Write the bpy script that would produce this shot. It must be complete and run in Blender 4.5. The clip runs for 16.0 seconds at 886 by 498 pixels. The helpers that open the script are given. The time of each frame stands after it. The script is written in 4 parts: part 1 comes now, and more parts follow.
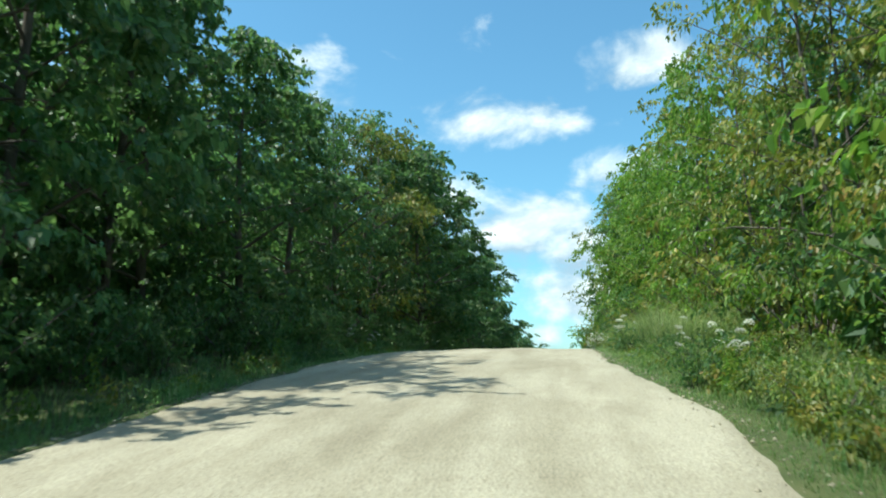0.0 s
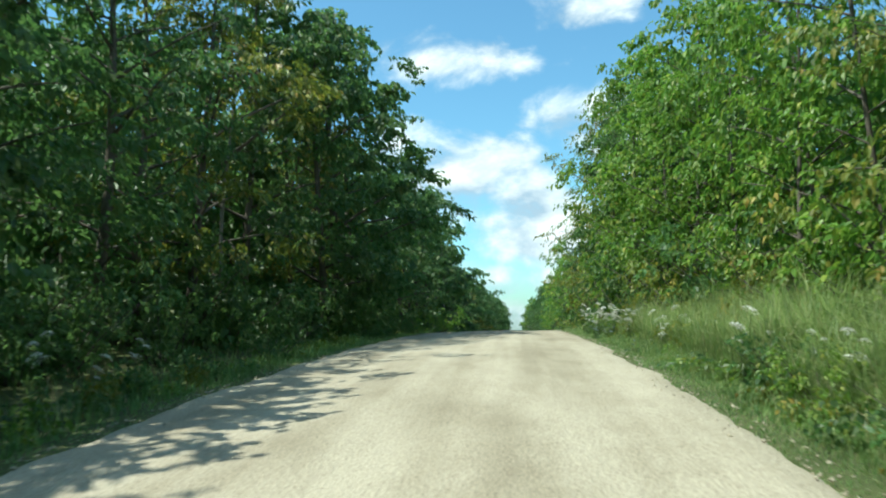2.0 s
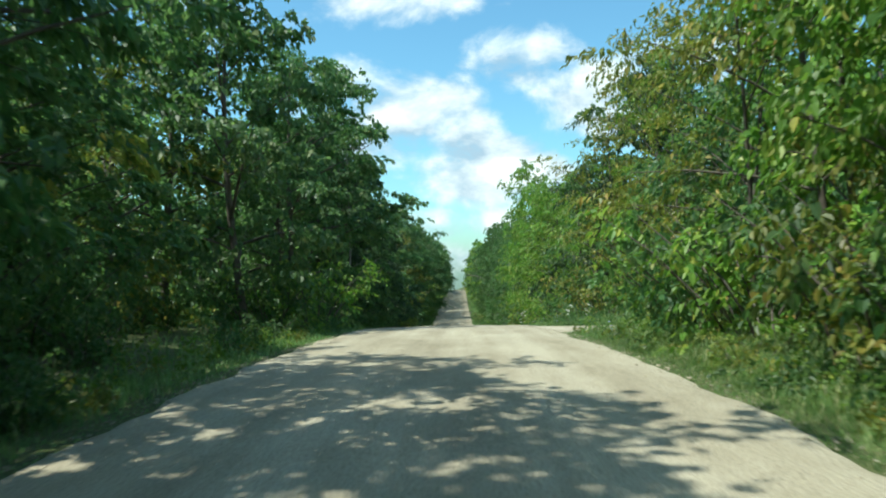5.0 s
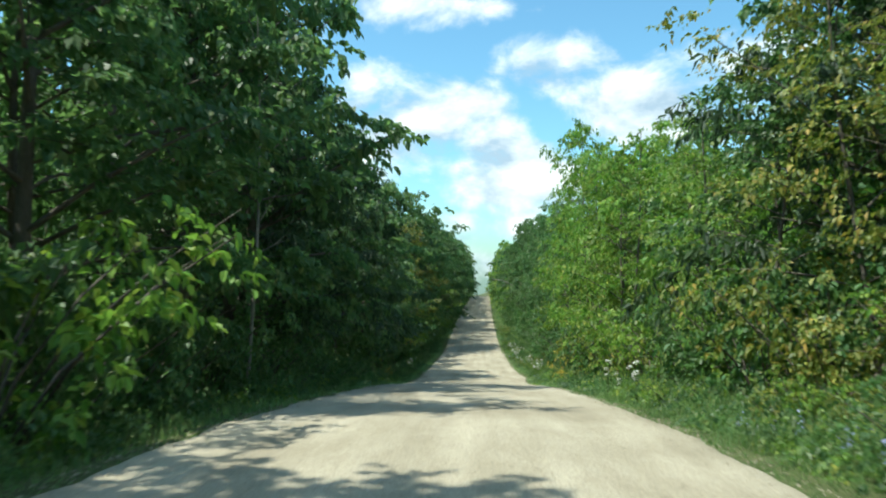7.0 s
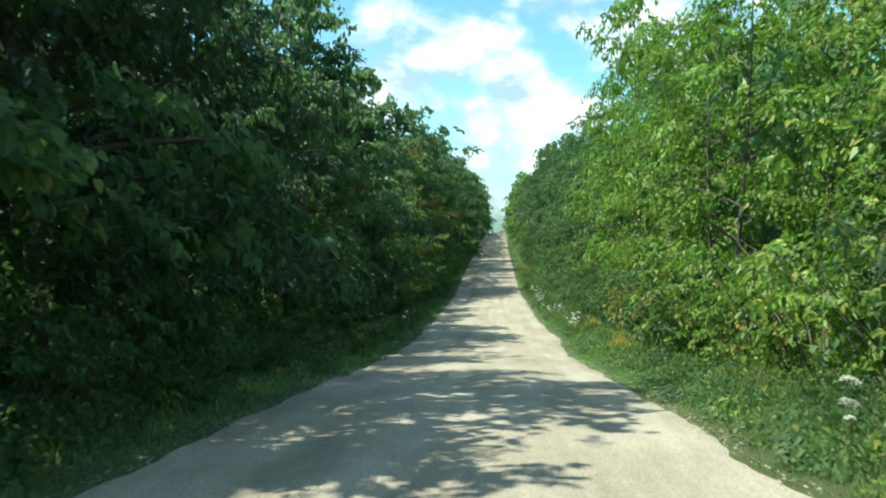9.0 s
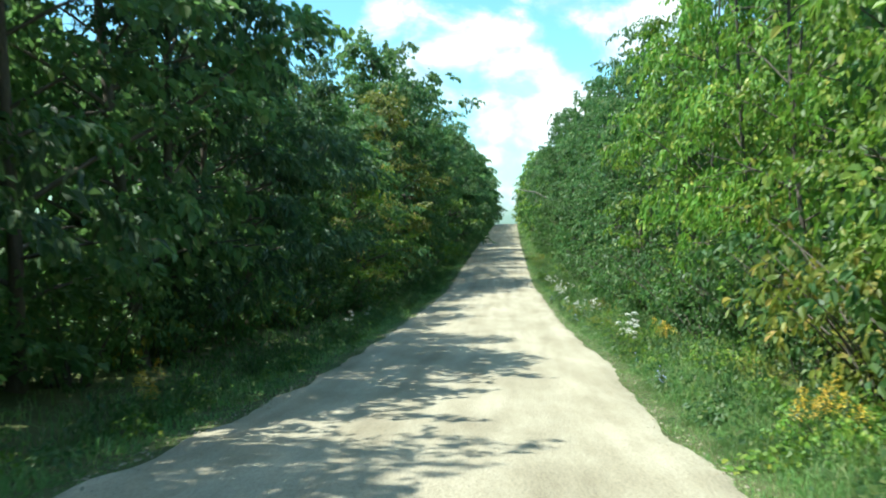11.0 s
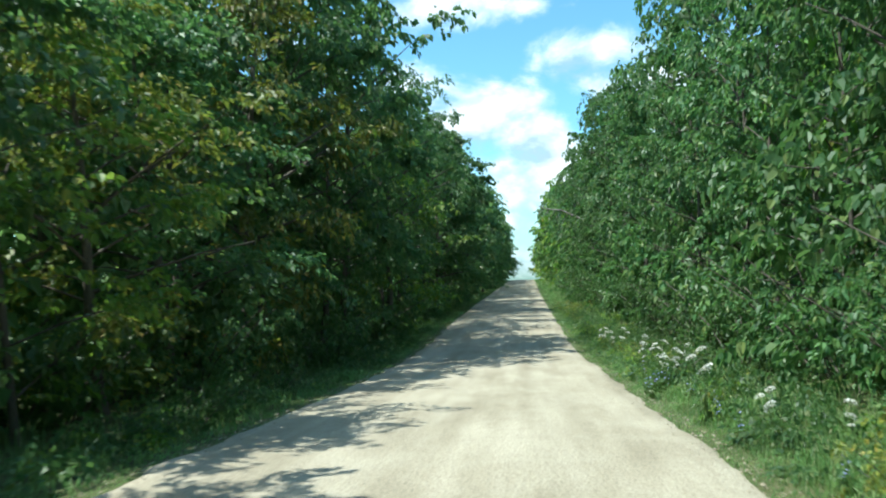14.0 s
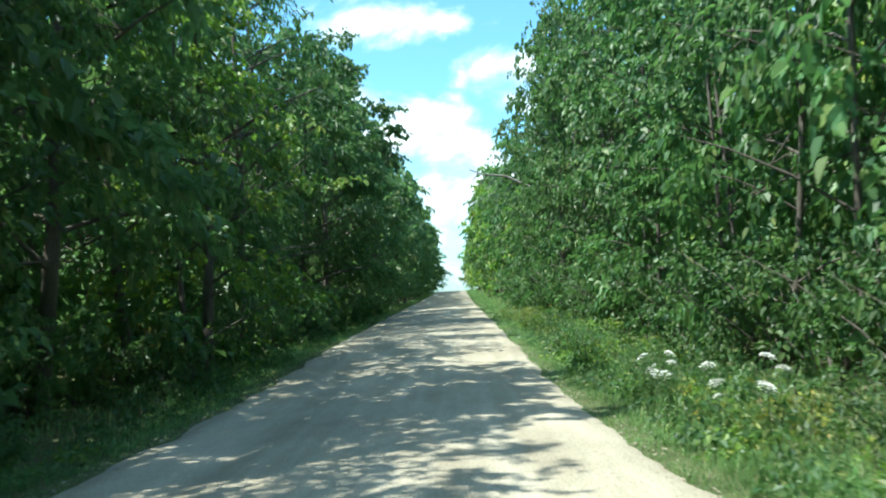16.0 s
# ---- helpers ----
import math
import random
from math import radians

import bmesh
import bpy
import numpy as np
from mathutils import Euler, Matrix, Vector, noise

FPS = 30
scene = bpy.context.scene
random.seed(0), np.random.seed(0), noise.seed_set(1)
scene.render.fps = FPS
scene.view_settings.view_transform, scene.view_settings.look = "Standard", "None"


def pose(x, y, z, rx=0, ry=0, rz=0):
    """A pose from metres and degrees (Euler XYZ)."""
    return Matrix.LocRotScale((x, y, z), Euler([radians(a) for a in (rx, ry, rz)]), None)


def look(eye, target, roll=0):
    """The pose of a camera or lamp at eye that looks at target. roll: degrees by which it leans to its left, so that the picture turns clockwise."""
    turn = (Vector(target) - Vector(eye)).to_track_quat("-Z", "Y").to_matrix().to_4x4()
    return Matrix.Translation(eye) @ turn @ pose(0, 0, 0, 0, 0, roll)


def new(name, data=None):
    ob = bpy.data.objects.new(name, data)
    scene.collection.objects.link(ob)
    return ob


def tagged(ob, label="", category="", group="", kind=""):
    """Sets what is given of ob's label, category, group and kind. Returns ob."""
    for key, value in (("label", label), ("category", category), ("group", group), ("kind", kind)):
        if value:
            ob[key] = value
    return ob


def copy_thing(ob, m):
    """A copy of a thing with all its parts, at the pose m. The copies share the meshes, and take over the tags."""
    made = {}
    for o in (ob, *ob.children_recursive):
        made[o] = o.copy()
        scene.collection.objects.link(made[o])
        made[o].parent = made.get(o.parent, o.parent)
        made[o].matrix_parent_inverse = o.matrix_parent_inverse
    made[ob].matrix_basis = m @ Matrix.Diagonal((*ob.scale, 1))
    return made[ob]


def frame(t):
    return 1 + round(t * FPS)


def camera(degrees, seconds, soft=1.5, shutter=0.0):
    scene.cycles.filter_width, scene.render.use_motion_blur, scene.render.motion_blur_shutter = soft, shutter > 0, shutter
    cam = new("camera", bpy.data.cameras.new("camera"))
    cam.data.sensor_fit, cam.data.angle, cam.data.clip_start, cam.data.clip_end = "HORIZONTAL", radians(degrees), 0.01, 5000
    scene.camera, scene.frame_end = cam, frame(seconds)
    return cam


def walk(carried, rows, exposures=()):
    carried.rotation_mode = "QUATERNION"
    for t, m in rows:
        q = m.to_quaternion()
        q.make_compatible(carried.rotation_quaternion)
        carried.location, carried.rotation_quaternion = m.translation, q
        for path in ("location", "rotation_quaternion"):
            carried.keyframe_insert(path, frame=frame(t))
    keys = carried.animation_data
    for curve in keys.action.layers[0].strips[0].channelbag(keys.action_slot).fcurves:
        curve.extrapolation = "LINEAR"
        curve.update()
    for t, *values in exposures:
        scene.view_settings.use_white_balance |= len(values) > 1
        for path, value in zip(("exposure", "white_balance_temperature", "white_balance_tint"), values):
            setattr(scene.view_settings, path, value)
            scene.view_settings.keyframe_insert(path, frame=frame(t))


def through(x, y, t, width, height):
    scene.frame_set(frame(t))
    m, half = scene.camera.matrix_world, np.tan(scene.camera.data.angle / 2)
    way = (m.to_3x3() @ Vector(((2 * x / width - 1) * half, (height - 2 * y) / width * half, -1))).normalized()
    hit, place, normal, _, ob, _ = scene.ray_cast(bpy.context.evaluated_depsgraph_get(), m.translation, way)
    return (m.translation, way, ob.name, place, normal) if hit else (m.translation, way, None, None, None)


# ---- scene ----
cam = camera(58.5, 16.0, soft=2.0, shutter=0.2)
PATH = [
    (0, (1.908, 0.000, 1.450), (1.617, 1.948, 1.795), -0.26),
    (0.5, (1.647, 3.712, 1.983), (1.396, 5.671, 2.301), -0.43),
    (1, (1.365, 7.476, 2.458), (1.150, 9.444, 2.745), -0.49),
    (1.5, (1.126, 11.341, 2.918), (0.931, 13.317, 3.159), -1.14),
    (2, (0.861, 15.424, 3.369), (0.689, 17.407, 3.567), -1.24),
    (2.5, (0.614, 19.742, 3.737), (0.478, 21.732, 3.882), 0.49),
    (3, (0.391, 24.229, 3.992), (0.299, 26.223, 4.114), -0.05),
    (3.5, (0.264, 28.757, 4.196), (0.209, 30.753, 4.297), 1.00),
    (4, (0.130, 33.173, 4.325), (0.111, 35.172, 4.405), -0.62),
    (4.2, (0.126, 34.858, 4.471), (0.101, 36.857, 4.529), -1.56),
    (6.3, (0.120, 56.800, 4.370), (0.076, 58.799, 4.413), -0.20),
    (6.6, (0.220, 59.400, 4.269), (0.159, 61.398, 4.309), 0.10),
    (6.9, (0.240, 62.200, 4.175), (0.164, 64.198, 4.219), 0.30),
    (7.1, (0.340, 64.600, 4.100), (0.243, 66.596, 4.175), 0.20),
    (7.3, (0.360, 66.800, 4.010), (0.237, 68.795, 4.084), 0.25),
    (7.6, (0.250, 68.450, 3.910), (0.129, 70.446, 3.938), 0.10),
    (8, (0.210, 70.550, 3.870), (0.095, 72.547, 3.838), 0.15),
    (8.6, (0.250, 73.760, 3.690), (0.132, 75.754, 3.598), -0.30),
    (10.8, (0.827, 90.160, 1.897), (0.680, 92.152, 1.798), -0.85),
    (11, (0.827, 91.937, 1.612), (0.673, 93.928, 1.509), -0.88),
    (11.5, (0.833, 96.263, 0.981), (0.650, 98.252, 0.879), -1.01),
    (12, (0.791, 100.470, 0.409), (0.574, 102.457, 0.328), -1.01),
    (12.5, (0.852, 104.760, -0.026), (0.604, 106.744, -0.067), -1.74),
    (13, (0.851, 109.034, -0.406), (0.594, 111.018, -0.411), -1.84),
    (13.5, (0.869, 113.546, -0.757), (0.638, 115.532, -0.725), -1.48),
    (14, (0.952, 118.024, -1.027), (0.761, 120.014, -0.963), -1.86),
    (14.5, (0.916, 122.407, -1.310), (0.828, 124.403, -1.227), -2.70),
    (15, (0.857, 126.874, -1.549), (0.826, 128.872, -1.457), -2.74),
    (15.5, (0.934, 130.905, -1.775), (0.932, 132.903, -1.679), -2.85),
    (16, (1.028, 135.309, -2.037), (1.017, 137.307, -1.940), -3.38),
]
EXPOSURES = [(0.0, 0.42, 6100, -2), (3.0, 0.40, 6150, -2), (4.2, 0.4, 6150, -2), (6.5, 0.38, 6200, 0), (7.0, 0.5, 6250, 1), (7.5, 0.33, 6200, 0), (8.5, 0.55, 6200, 0), (11.0, 0.95, 6050, -1), (12.5, 0.92, 5940, -1), (13.0, 0.78, 5900, 0), (13.5, 0.64, 5860, 0), (14.0, 0.7, 5830, 1), (14.6, 0.76, 5830, 1), (15.2, 0.86, 5830, 1), (16.0, 1.1, 5850, 1)]
walk(cam, [(t, look(eye, target, roll)) for t, eye, target, roll in PATH], EXPOSURES)

# world heights along the way: the gravel road's long profile (metres ahead, metres up)
PROFILE = [(-60, -4.0), (-20, -2.2), (0, 0.0), (7.5, 1.02), (15.4, 1.95), (24, 2.6), (34, 2.95), (45, 3.12), (52, 3.18), (58, 3.0), (65.3, 2.7), (70, 2.5), (74.3, 2.15),
           (82, 1.3), (90, 0.4), (96.3, -0.5), (100.5, -1.05), (104.8, -1.5), (109, -1.87), (113.6, -2.2), (118, -2.48), (122.4, -2.76), (127, -3.0),
           (135.3, -3.5), (145, -3.9), (152, -3.95), (160, -3.75), (200, -3.6), (250, -3.3), (300, -2.9), (312, -3.0), (345, -5.5), (420, -14.0), (700, -60.0), (2400, -60.0)]
_py = np.arange(-60, 1000, 1.0)
_pz = np.interp(_py, [p[0] for p in PROFILE], [p[1] for p in PROFILE])
_k = np.exp(-0.5 * (np.arange(-9, 10) / 3.0) ** 2)
_pz = np.convolve(np.pad(_pz, 9, mode="edge"), _k / _k.sum(), mode="valid")


def height(y):
    return np.interp(y, _py, _pz)


def centre(y):
    """Sideways drift of the road's middle line: straight at first, easing over on the far hill."""
    q = np.maximum(np.asarray(y, float) - 150.0, 0.0)
    return 1.5 * np.minimum(q / 150.0, 1.6) ** 1.5


def right_edge(y):
    """The gravel's right-hand edge: a wide shoulder at the foot of the hill, then the usual width with wider stretches."""
    return np.interp(y, (8.5, 16.5, 103, 110, 117, 124, 137, 150), (3.75, 3.0, 3.0, 3.4, 3.2, 3.1, 3.25, 3.0))


# ---------------------------------------------------------------- world and sun
SUN_AZ, SUN_EL = radians(-106), radians(61)      # from +y, clockwise; the sun stands over the wood beside the driver
world = bpy.data.worlds.new("sky")
scene.world = world
world.use_nodes = True
wn, wl = world.node_tree.nodes, world.node_tree.links
wn.clear()


def wnode(kind, **values):
    n = wn.new(kind)
    for key, value in values.items():
        n.inputs[key].default_value = value
    return n


w_out, w_bg = wn.new("ShaderNodeOutputWorld"), wn.new("ShaderNodeBackground")
w_sky = wn.new("ShaderNodeTexSky")
w_sky.sky_type, w_sky.sun_disc = "NISHITA", False
w_sky.sun_elevation, w_sky.sun_rotation = SUN_EL, SUN_AZ
w_sky.air_density, w_sky.dust_density, w_sky.ozone_density = 1.0, 0.9, 1.5
w_tint = wn.new("ShaderNodeMix")                    # the deep clear blue of a dry summer day
w_tint.data_type, w_tint.blend_type = "RGBA", "MULTIPLY"
w_tint.inputs["Factor"].default_value, w_tint.inputs["B"].default_value = 1.0, (0.74, 1.08, 1.10, 1)
w_tc, w_sep = wn.new("ShaderNodeTexCoord"), wn.new("ShaderNodeSeparateXYZ")
wl.new(w_tc.outputs["Generated"], w_sep.inputs[0])
wl.new(w_sky.outputs["Color"], w_tint.inputs["A"])


def wmath(op, a, b=0.0, c=0.0):
    """A sum of the sky's nodes; a, b and c are sockets or numbers."""
    n = wn.new("ShaderNodeMath")
    n.operation = op
    for i, v in enumerate((a, b, c)):
        if isinstance(v, (int, float)):
            n.inputs[i].default_value = v
        else:
            wl.new(v, n.inputs[i])
    return n.outputs[0]


def wrange(v, lo, hi, to_lo=0.0, to_hi=1.0, smooth=False):
    n = wn.new("ShaderNodeMapRange")
    n.interpolation_type = "SMOOTHSTEP" if smooth else "LINEAR"
    for key, value in (("From Min", lo), ("From Max", hi), ("To Min", to_lo), ("To Max", to_hi)):
        n.inputs[key].default_value = value
    wl.new(v, n.inputs["Value"])
    return n.outputs["Result"]


def wnoise(scale, detail, rough, shift=(0.0, 0.0, 0.0)):
    """Noise over the sky's dome, finer upwards than along the horizon."""
    mp = wn.new("ShaderNodeMapping")
    mp.inputs["Scale"].default_value, mp.inputs["Location"].default_value = (1.0, 1.0, 1.5), shift
    n = wnode("ShaderNodeTexNoise", Scale=scale, Detail=detail, Roughness=rough, Distortion=0.3)
    wl.new(w_tc.outputs["Generated"], mp.inputs[0])
    wl.new(mp.outputs[0], n.inputs["Vector"])
    return n.outputs["Fac"]


# the cumulus over the road: bearing, height, half width, half height (radians), thickness
CLOUDS = [(-0.07, 0.195, 0.125, 0.058, 1.0), (-0.125, 0.225, 0.06, 0.04, 0.8), (0.055, 0.118, 0.10, 0.050, 1.0), (0.02, 0.16, 0.05, 0.035, 0.8), (0.085, 0.255, 0.075, 0.034, 0.7),
          (0.205, 0.205, 0.10, 0.062, 1.0), (0.30, 0.24, 0.10, 0.05, 0.8), (-0.05, 0.052, 0.085, 0.028, 0.8), (0.07, 0.055, 0.07, 0.022, 0.7), (-0.31, 0.34, 0.06, 0.075, 0.9),
          (0.09, 0.395, 0.075, 0.036, 0.7), (-0.07, 0.335, 0.09, 0.035, 0.5), (-0.20, 0.11, 0.08, 0.04, 0.7), (0.0, 0.02, 0.3, 0.022, 0.5)]
w_az, w_el = wmath("ARCTAN2", w_sep.outputs["X"], w_sep.outputs["Y"]), wmath("ARCSINE", w_sep.outputs["Z"])
w_field = w_top = None
for az, el, half_w, half_h, thick in CLOUDS:
    across, upward = wmath("MULTIPLY", wmath("SUBTRACT", w_az, az), 1 / half_w), wmath("MULTIPLY", wmath("SUBTRACT", w_el, el), 1 / half_h)
    round_ = wmath("SUBTRACT", 1.0, wmath("ADD", wmath("MULTIPLY", across, across), wmath("MULTIPLY", upward, upward)))
    blob = wmath("MULTIPLY", wmath("MAXIMUM", round_, -1.5), thick)
    w_field = blob if w_field is None else wmath("SMOOTH_MAX", w_field, blob, 0.3)
    rise = wmath("MULTIPLY", wmath("MAXIMUM", round_, 0.0), upward)
    w_top = rise if w_top is None else wmath("ADD", w_top, rise)
w_n, w_lit = wnoise(9.0, 12.0, 0.58), wnoise(9.0, 12.0, 0.58, (0.035, 0.0, -0.05))
w_far = wrange(wmath("ABSOLUTE", w_az), 0.42, 0.6, 0.0, 0.9)          # broken cloud all round, outside the stretch over the road
w_wide = wmath("MULTIPLY", wmath("SUBTRACT", wnoise(3.2, 3.0, 0.5, (0.4, 0.1, 0.2)), 0.5), 6.0)
w_sum = wmath("ADD", wmath("MAXIMUM", w_field, wmath("SUBTRACT", wmath("MULTIPLY", w_far, wmath("ADD", w_wide, 1.5)), 1.5)), wmath("MULTIPLY", wmath("SUBTRACT", w_n, 0.5), 4.6))
w_cover = wmath("MULTIPLY", wrange(w_sum, -0.25, 0.95, smooth=True), 0.96)
w_relief = wmath("ADD", wmath("MULTIPLY", wmath("SUBTRACT", w_n, w_lit), 3.2), wmath("MULTIPLY", w_top, 0.6))
w_cmix = wn.new("ShaderNodeMix")
w_cmix.data_type = "RGBA"
w_cmix.inputs["A"].default_value, w_cmix.inputs["B"].default_value = (2.9, 3.7, 4.5, 1), (6.6, 6.8, 6.8, 1)
w_mix = wn.new("ShaderNodeMix")
w_mix.data_type = "RGBA"
for a, b in ((wrange(w_relief, -0.45, 0.4), w_cmix.inputs["Factor"]), (w_cover, w_mix.inputs["Factor"]), (w_tint.outputs["Result"], w_mix.inputs["A"]), (w_cmix.outputs["Result"], w_mix.inputs["B"]),
             (w_mix.outputs["Result"], w_bg.inputs["Color"]), (w_bg.outputs[0], w_out.inputs[0])):
    wl.new(a, b)
w_bg.inputs["Strength"].default_value = 0.138
sun = new("sun", bpy.data.lights.new("sun", "SUN"))
sun.data.energy, sun.data.angle, sun.data.color = 4.8, radians(0.53), (1.0, 0.94, 0.83)
sun.matrix_world = look((math.sin(SUN_AZ) * math.cos(SUN_EL) * 100, math.cos(SUN_AZ) * math.cos(SUN_EL) * 100, math.sin(SUN_EL) * 100), (0, 0, 0))


# ---------------------------------------------------------------- materials
def material(name):
    m = bpy.data.materials.new(name)
    m.use_nodes = True
    m.node_tree.nodes.clear()
    return m, m.node_tree.nodes, m.node_tree.links


def node(nodes, kind, **values):
    n = nodes.new(kind)
    for key, value in values.items():
        n.inputs[key.replace("_", " ")].default_value = value
    return n


def ramp(nodes, stops):
    r = nodes.new("ShaderNodeValToRGB")
    while len(r.color_ramp.elements) < len(stops):
        r.color_ramp.elements.new(0.5)
    for e, (p, c) in zip(r.color_ramp.elements, stops):
        e.position, e.color = p, (*c, 1)
    return r


def leaf_material(name, stops, through=(0.30, 0.42, 0.05), share=0.3, rough=0.48):
    """Leaf blades: colour from leaf to leaf and from plant to plant, part of the light passes through."""
    m, n, l = material(name)
    geo, info = n.new("ShaderNodeNewGeometry"), n.new("ShaderNodeObjectInfo")
    r = ramp(n, stops)
    hsv = node(n, "ShaderNodeHueSaturation")
    vary = n.new("ShaderNodeMapRange")
    vary.inputs["To Min"].default_value, vary.inputs["To Max"].default_value = 0.76, 1.2
    tc, bough, swing = n.new("ShaderNodeTexCoord"), node(n, "ShaderNodeTexNoise", Scale=0.9, Detail=2.0, Roughness=0.5), n.new("ShaderNodeMapRange")     # leaf tone swings at random over about a metre
    for key, value in (("From Min", 0.34), ("From Max", 0.66), ("To Min", 0.62), ("To Max", 1.32)):
        swing.inputs[key].default_value = value
    both = n.new("ShaderNodeMath")
    both.operation = "MULTIPLY"
    hue = n.new("ShaderNodeMapRange")
    hue.inputs["To Min"].default_value, hue.inputs["To Max"].default_value = 0.485, 0.51
    bsdf = node(n, "ShaderNodeBsdfPrincipled", Roughness=rough)
    bsdf.inputs["Specular IOR Level"].default_value = 0.45
    trans = n.new("ShaderNodeBsdfTranslucent")
    tint = n.new("ShaderNodeMix")
    tint.data_type, tint.blend_type = "RGBA", "MIX"
    tint.inputs["Factor"].default_value, tint.inputs["B"].default_value = 0.6, (*through, 1)
    mix, out = n.new("ShaderNodeMixShader"), n.new("ShaderNodeOutputMaterial")
    mix.inputs[0].default_value = share
    for a, b in ((geo.outputs["Random Per Island"], r.inputs[0]), (r.outputs[0], hsv.inputs["Color"]), (info.outputs["Random"], vary.inputs["Value"]),
                 (info.outputs["Random"], hue.inputs["Value"]), (hue.outputs[0], hsv.inputs["Hue"]),
                 (tc.outputs["Object"], bough.inputs["Vector"]), (bough.outputs["Fac"], swing.inputs["Value"]), (vary.outputs[0], both.inputs[0]), (swing.outputs[0], both.inputs[1]),
                 (both.outputs[0], hsv.inputs["Value"]), (hsv.outputs[0], bsdf.inputs["Base Color"]), (hsv.outputs[0], tint.inputs["A"]),
                 (tint.outputs["Result"], trans.inputs["Color"]), (bsdf.outputs[0], mix.inputs[1]), (trans.outputs[0], mix.inputs[2]), (mix.outputs[0], out.inputs[0])):
        l.new(a, b)
    return m


def surface(name, stops, scale, rough=0.9, bump=0.4, detail=8.0, fine=60.0, stretch=(1, 1, 1)):
    """A rough natural surface: colour and relief from noise at two sizes."""
    m, n, l = material(name)
    tc, mp = n.new("ShaderNodeTexCoord"), n.new("ShaderNodeMapping")
    mp.inputs["Scale"].default_value = stretch
    big, small = node(n, "ShaderNodeTexNoise", Scale=scale, Detail=detail, Roughness=0.6), node(n, "ShaderNodeTexNoise", Scale=fine, Detail=3.0)
    mixv = n.new("ShaderNodeMath")
    mixv.operation = "MULTIPLY_ADD"
    mixv.inputs[1].default_value = 0.35
    half = n.new("ShaderNodeMath")
    half.operation = "MULTIPLY"
    half.inputs[1].default_value = 0.65
    r = ramp(n, stops)
    bmp = node(n, "ShaderNodeBump", Strength=bump, Distance=0.02)
    bsdf, out = node(n, "ShaderNodeBsdfPrincipled", Roughness=rough), n.new("ShaderNodeOutputMaterial")
    bsdf.inputs["Specular IOR Level"].default_value = 0.2
    for a, b in ((tc.outputs["Object"], mp.inputs[0]), (mp.outputs[0], big.inputs["Vector"]), (mp.outputs[0], small.inputs["Vector"]),
                 (big.outputs["Fac"], half.inputs[0]), (small.outputs["Fac"], mixv.inputs[0]), (half.outputs[0], mixv.inputs[2]), (mixv.outputs[0], r.inputs[0]),
                 (r.outputs[0], bsdf.inputs["Base Color"]), (mixv.outputs[0], bmp.inputs["Height"]), (bmp.outputs[0], bsdf.inputs["Normal"]), (bsdf.outputs[0], out.inputs[0])):
        l.new(a, b)
    return m


def gravel_material():
    """Packed pale gravel: fine stones, patches of loose grit, and streaks that run with the wheels."""
    m, n, l = material("gravel")
    tc = n.new("ShaderNodeTexCoord")
    lanes, patch = n.new("ShaderNodeMapping"), n.new("ShaderNodeMapping")
    lanes.inputs["Scale"].default_value, patch.inputs["Scale"].default_value = (1.0, 0.03, 1.0), (1.0, 0.45, 1.0)
    streak = node(n, "ShaderNodeTexNoise", Scale=1.5, Detail=4.0, Roughness=0.6)
    blot = node(n, "ShaderNodeTexNoise", Scale=0.8, Detail=7.0, Roughness=0.65)
    stone = node(n, "ShaderNodeTexVoronoi", Scale=30.0)
    grit = node(n, "ShaderNodeTexNoise", Scale=34.0, Detail=5.0, Roughness=0.75)
    base = ramp(n, [(0.32, (0.237, 0.206, 0.146)), (0.46, (0.337, 0.30, 0.221)), (0.60, (0.433, 0.392, 0.30))])
    fleck = ramp(n, [(0.32, (0.50, 0.48, 0.46)), (0.50, (1.0, 1.0, 1.0)), (0.68, (1.30, 1.29, 1.26))])
    add, half = n.new("ShaderNodeMath"), n.new("ShaderNodeMath")
    add.operation, half.operation = "ADD", "MULTIPLY"
    half.inputs[1].default_value = 0.5
    mul = n.new("ShaderNodeMix")
    mul.data_type, mul.blend_type = "RGBA", "MULTIPLY"
    mul.inputs["Factor"].default_value = 0.85
    bump, fine = node(n, "ShaderNodeBump", Strength=0.7, Distance=0.012), node(n, "ShaderNodeBump", Strength=0.5, Distance=0.006)
    bsdf, out = node(n, "ShaderNodeBsdfPrincipled", Roughness=0.93), n.new("ShaderNodeOutputMaterial")
    bsdf.inputs["Specular IOR Level"].default_value = 0.2
    for a, b in ((tc.outputs["Object"], lanes.inputs[0]), (tc.outputs["Object"], patch.inputs[0]), (lanes.outputs[0], streak.inputs["Vector"]), (patch.outputs[0], blot.inputs["Vector"]),
                 (tc.outputs["Object"], stone.inputs["Vector"]), (tc.outputs["Object"], grit.inputs["Vector"]), (streak.outputs["Fac"], add.inputs[0]), (blot.outputs["Fac"], add.inputs[1]),
                 (add.outputs[0], half.inputs[0]), (half.outputs[0], base.inputs[0]), (grit.outputs["Fac"], fleck.inputs[0]), (base.outputs[0], mul.inputs["A"]), (fleck.outputs[0], mul.inputs["B"]),
                 (mul.outputs["Result"], bsdf.inputs["Base Color"]), (stone.outputs["Distance"], bump.inputs["Height"]), (grit.outputs["Fac"], fine.inputs["Height"]),
                 (bump.outputs[0], fine.inputs["Normal"]), (fine.outputs[0], bsdf.inputs["Normal"]), (bsdf.outputs[0], out.inputs[0])):
        l.new(a, b)
    return m


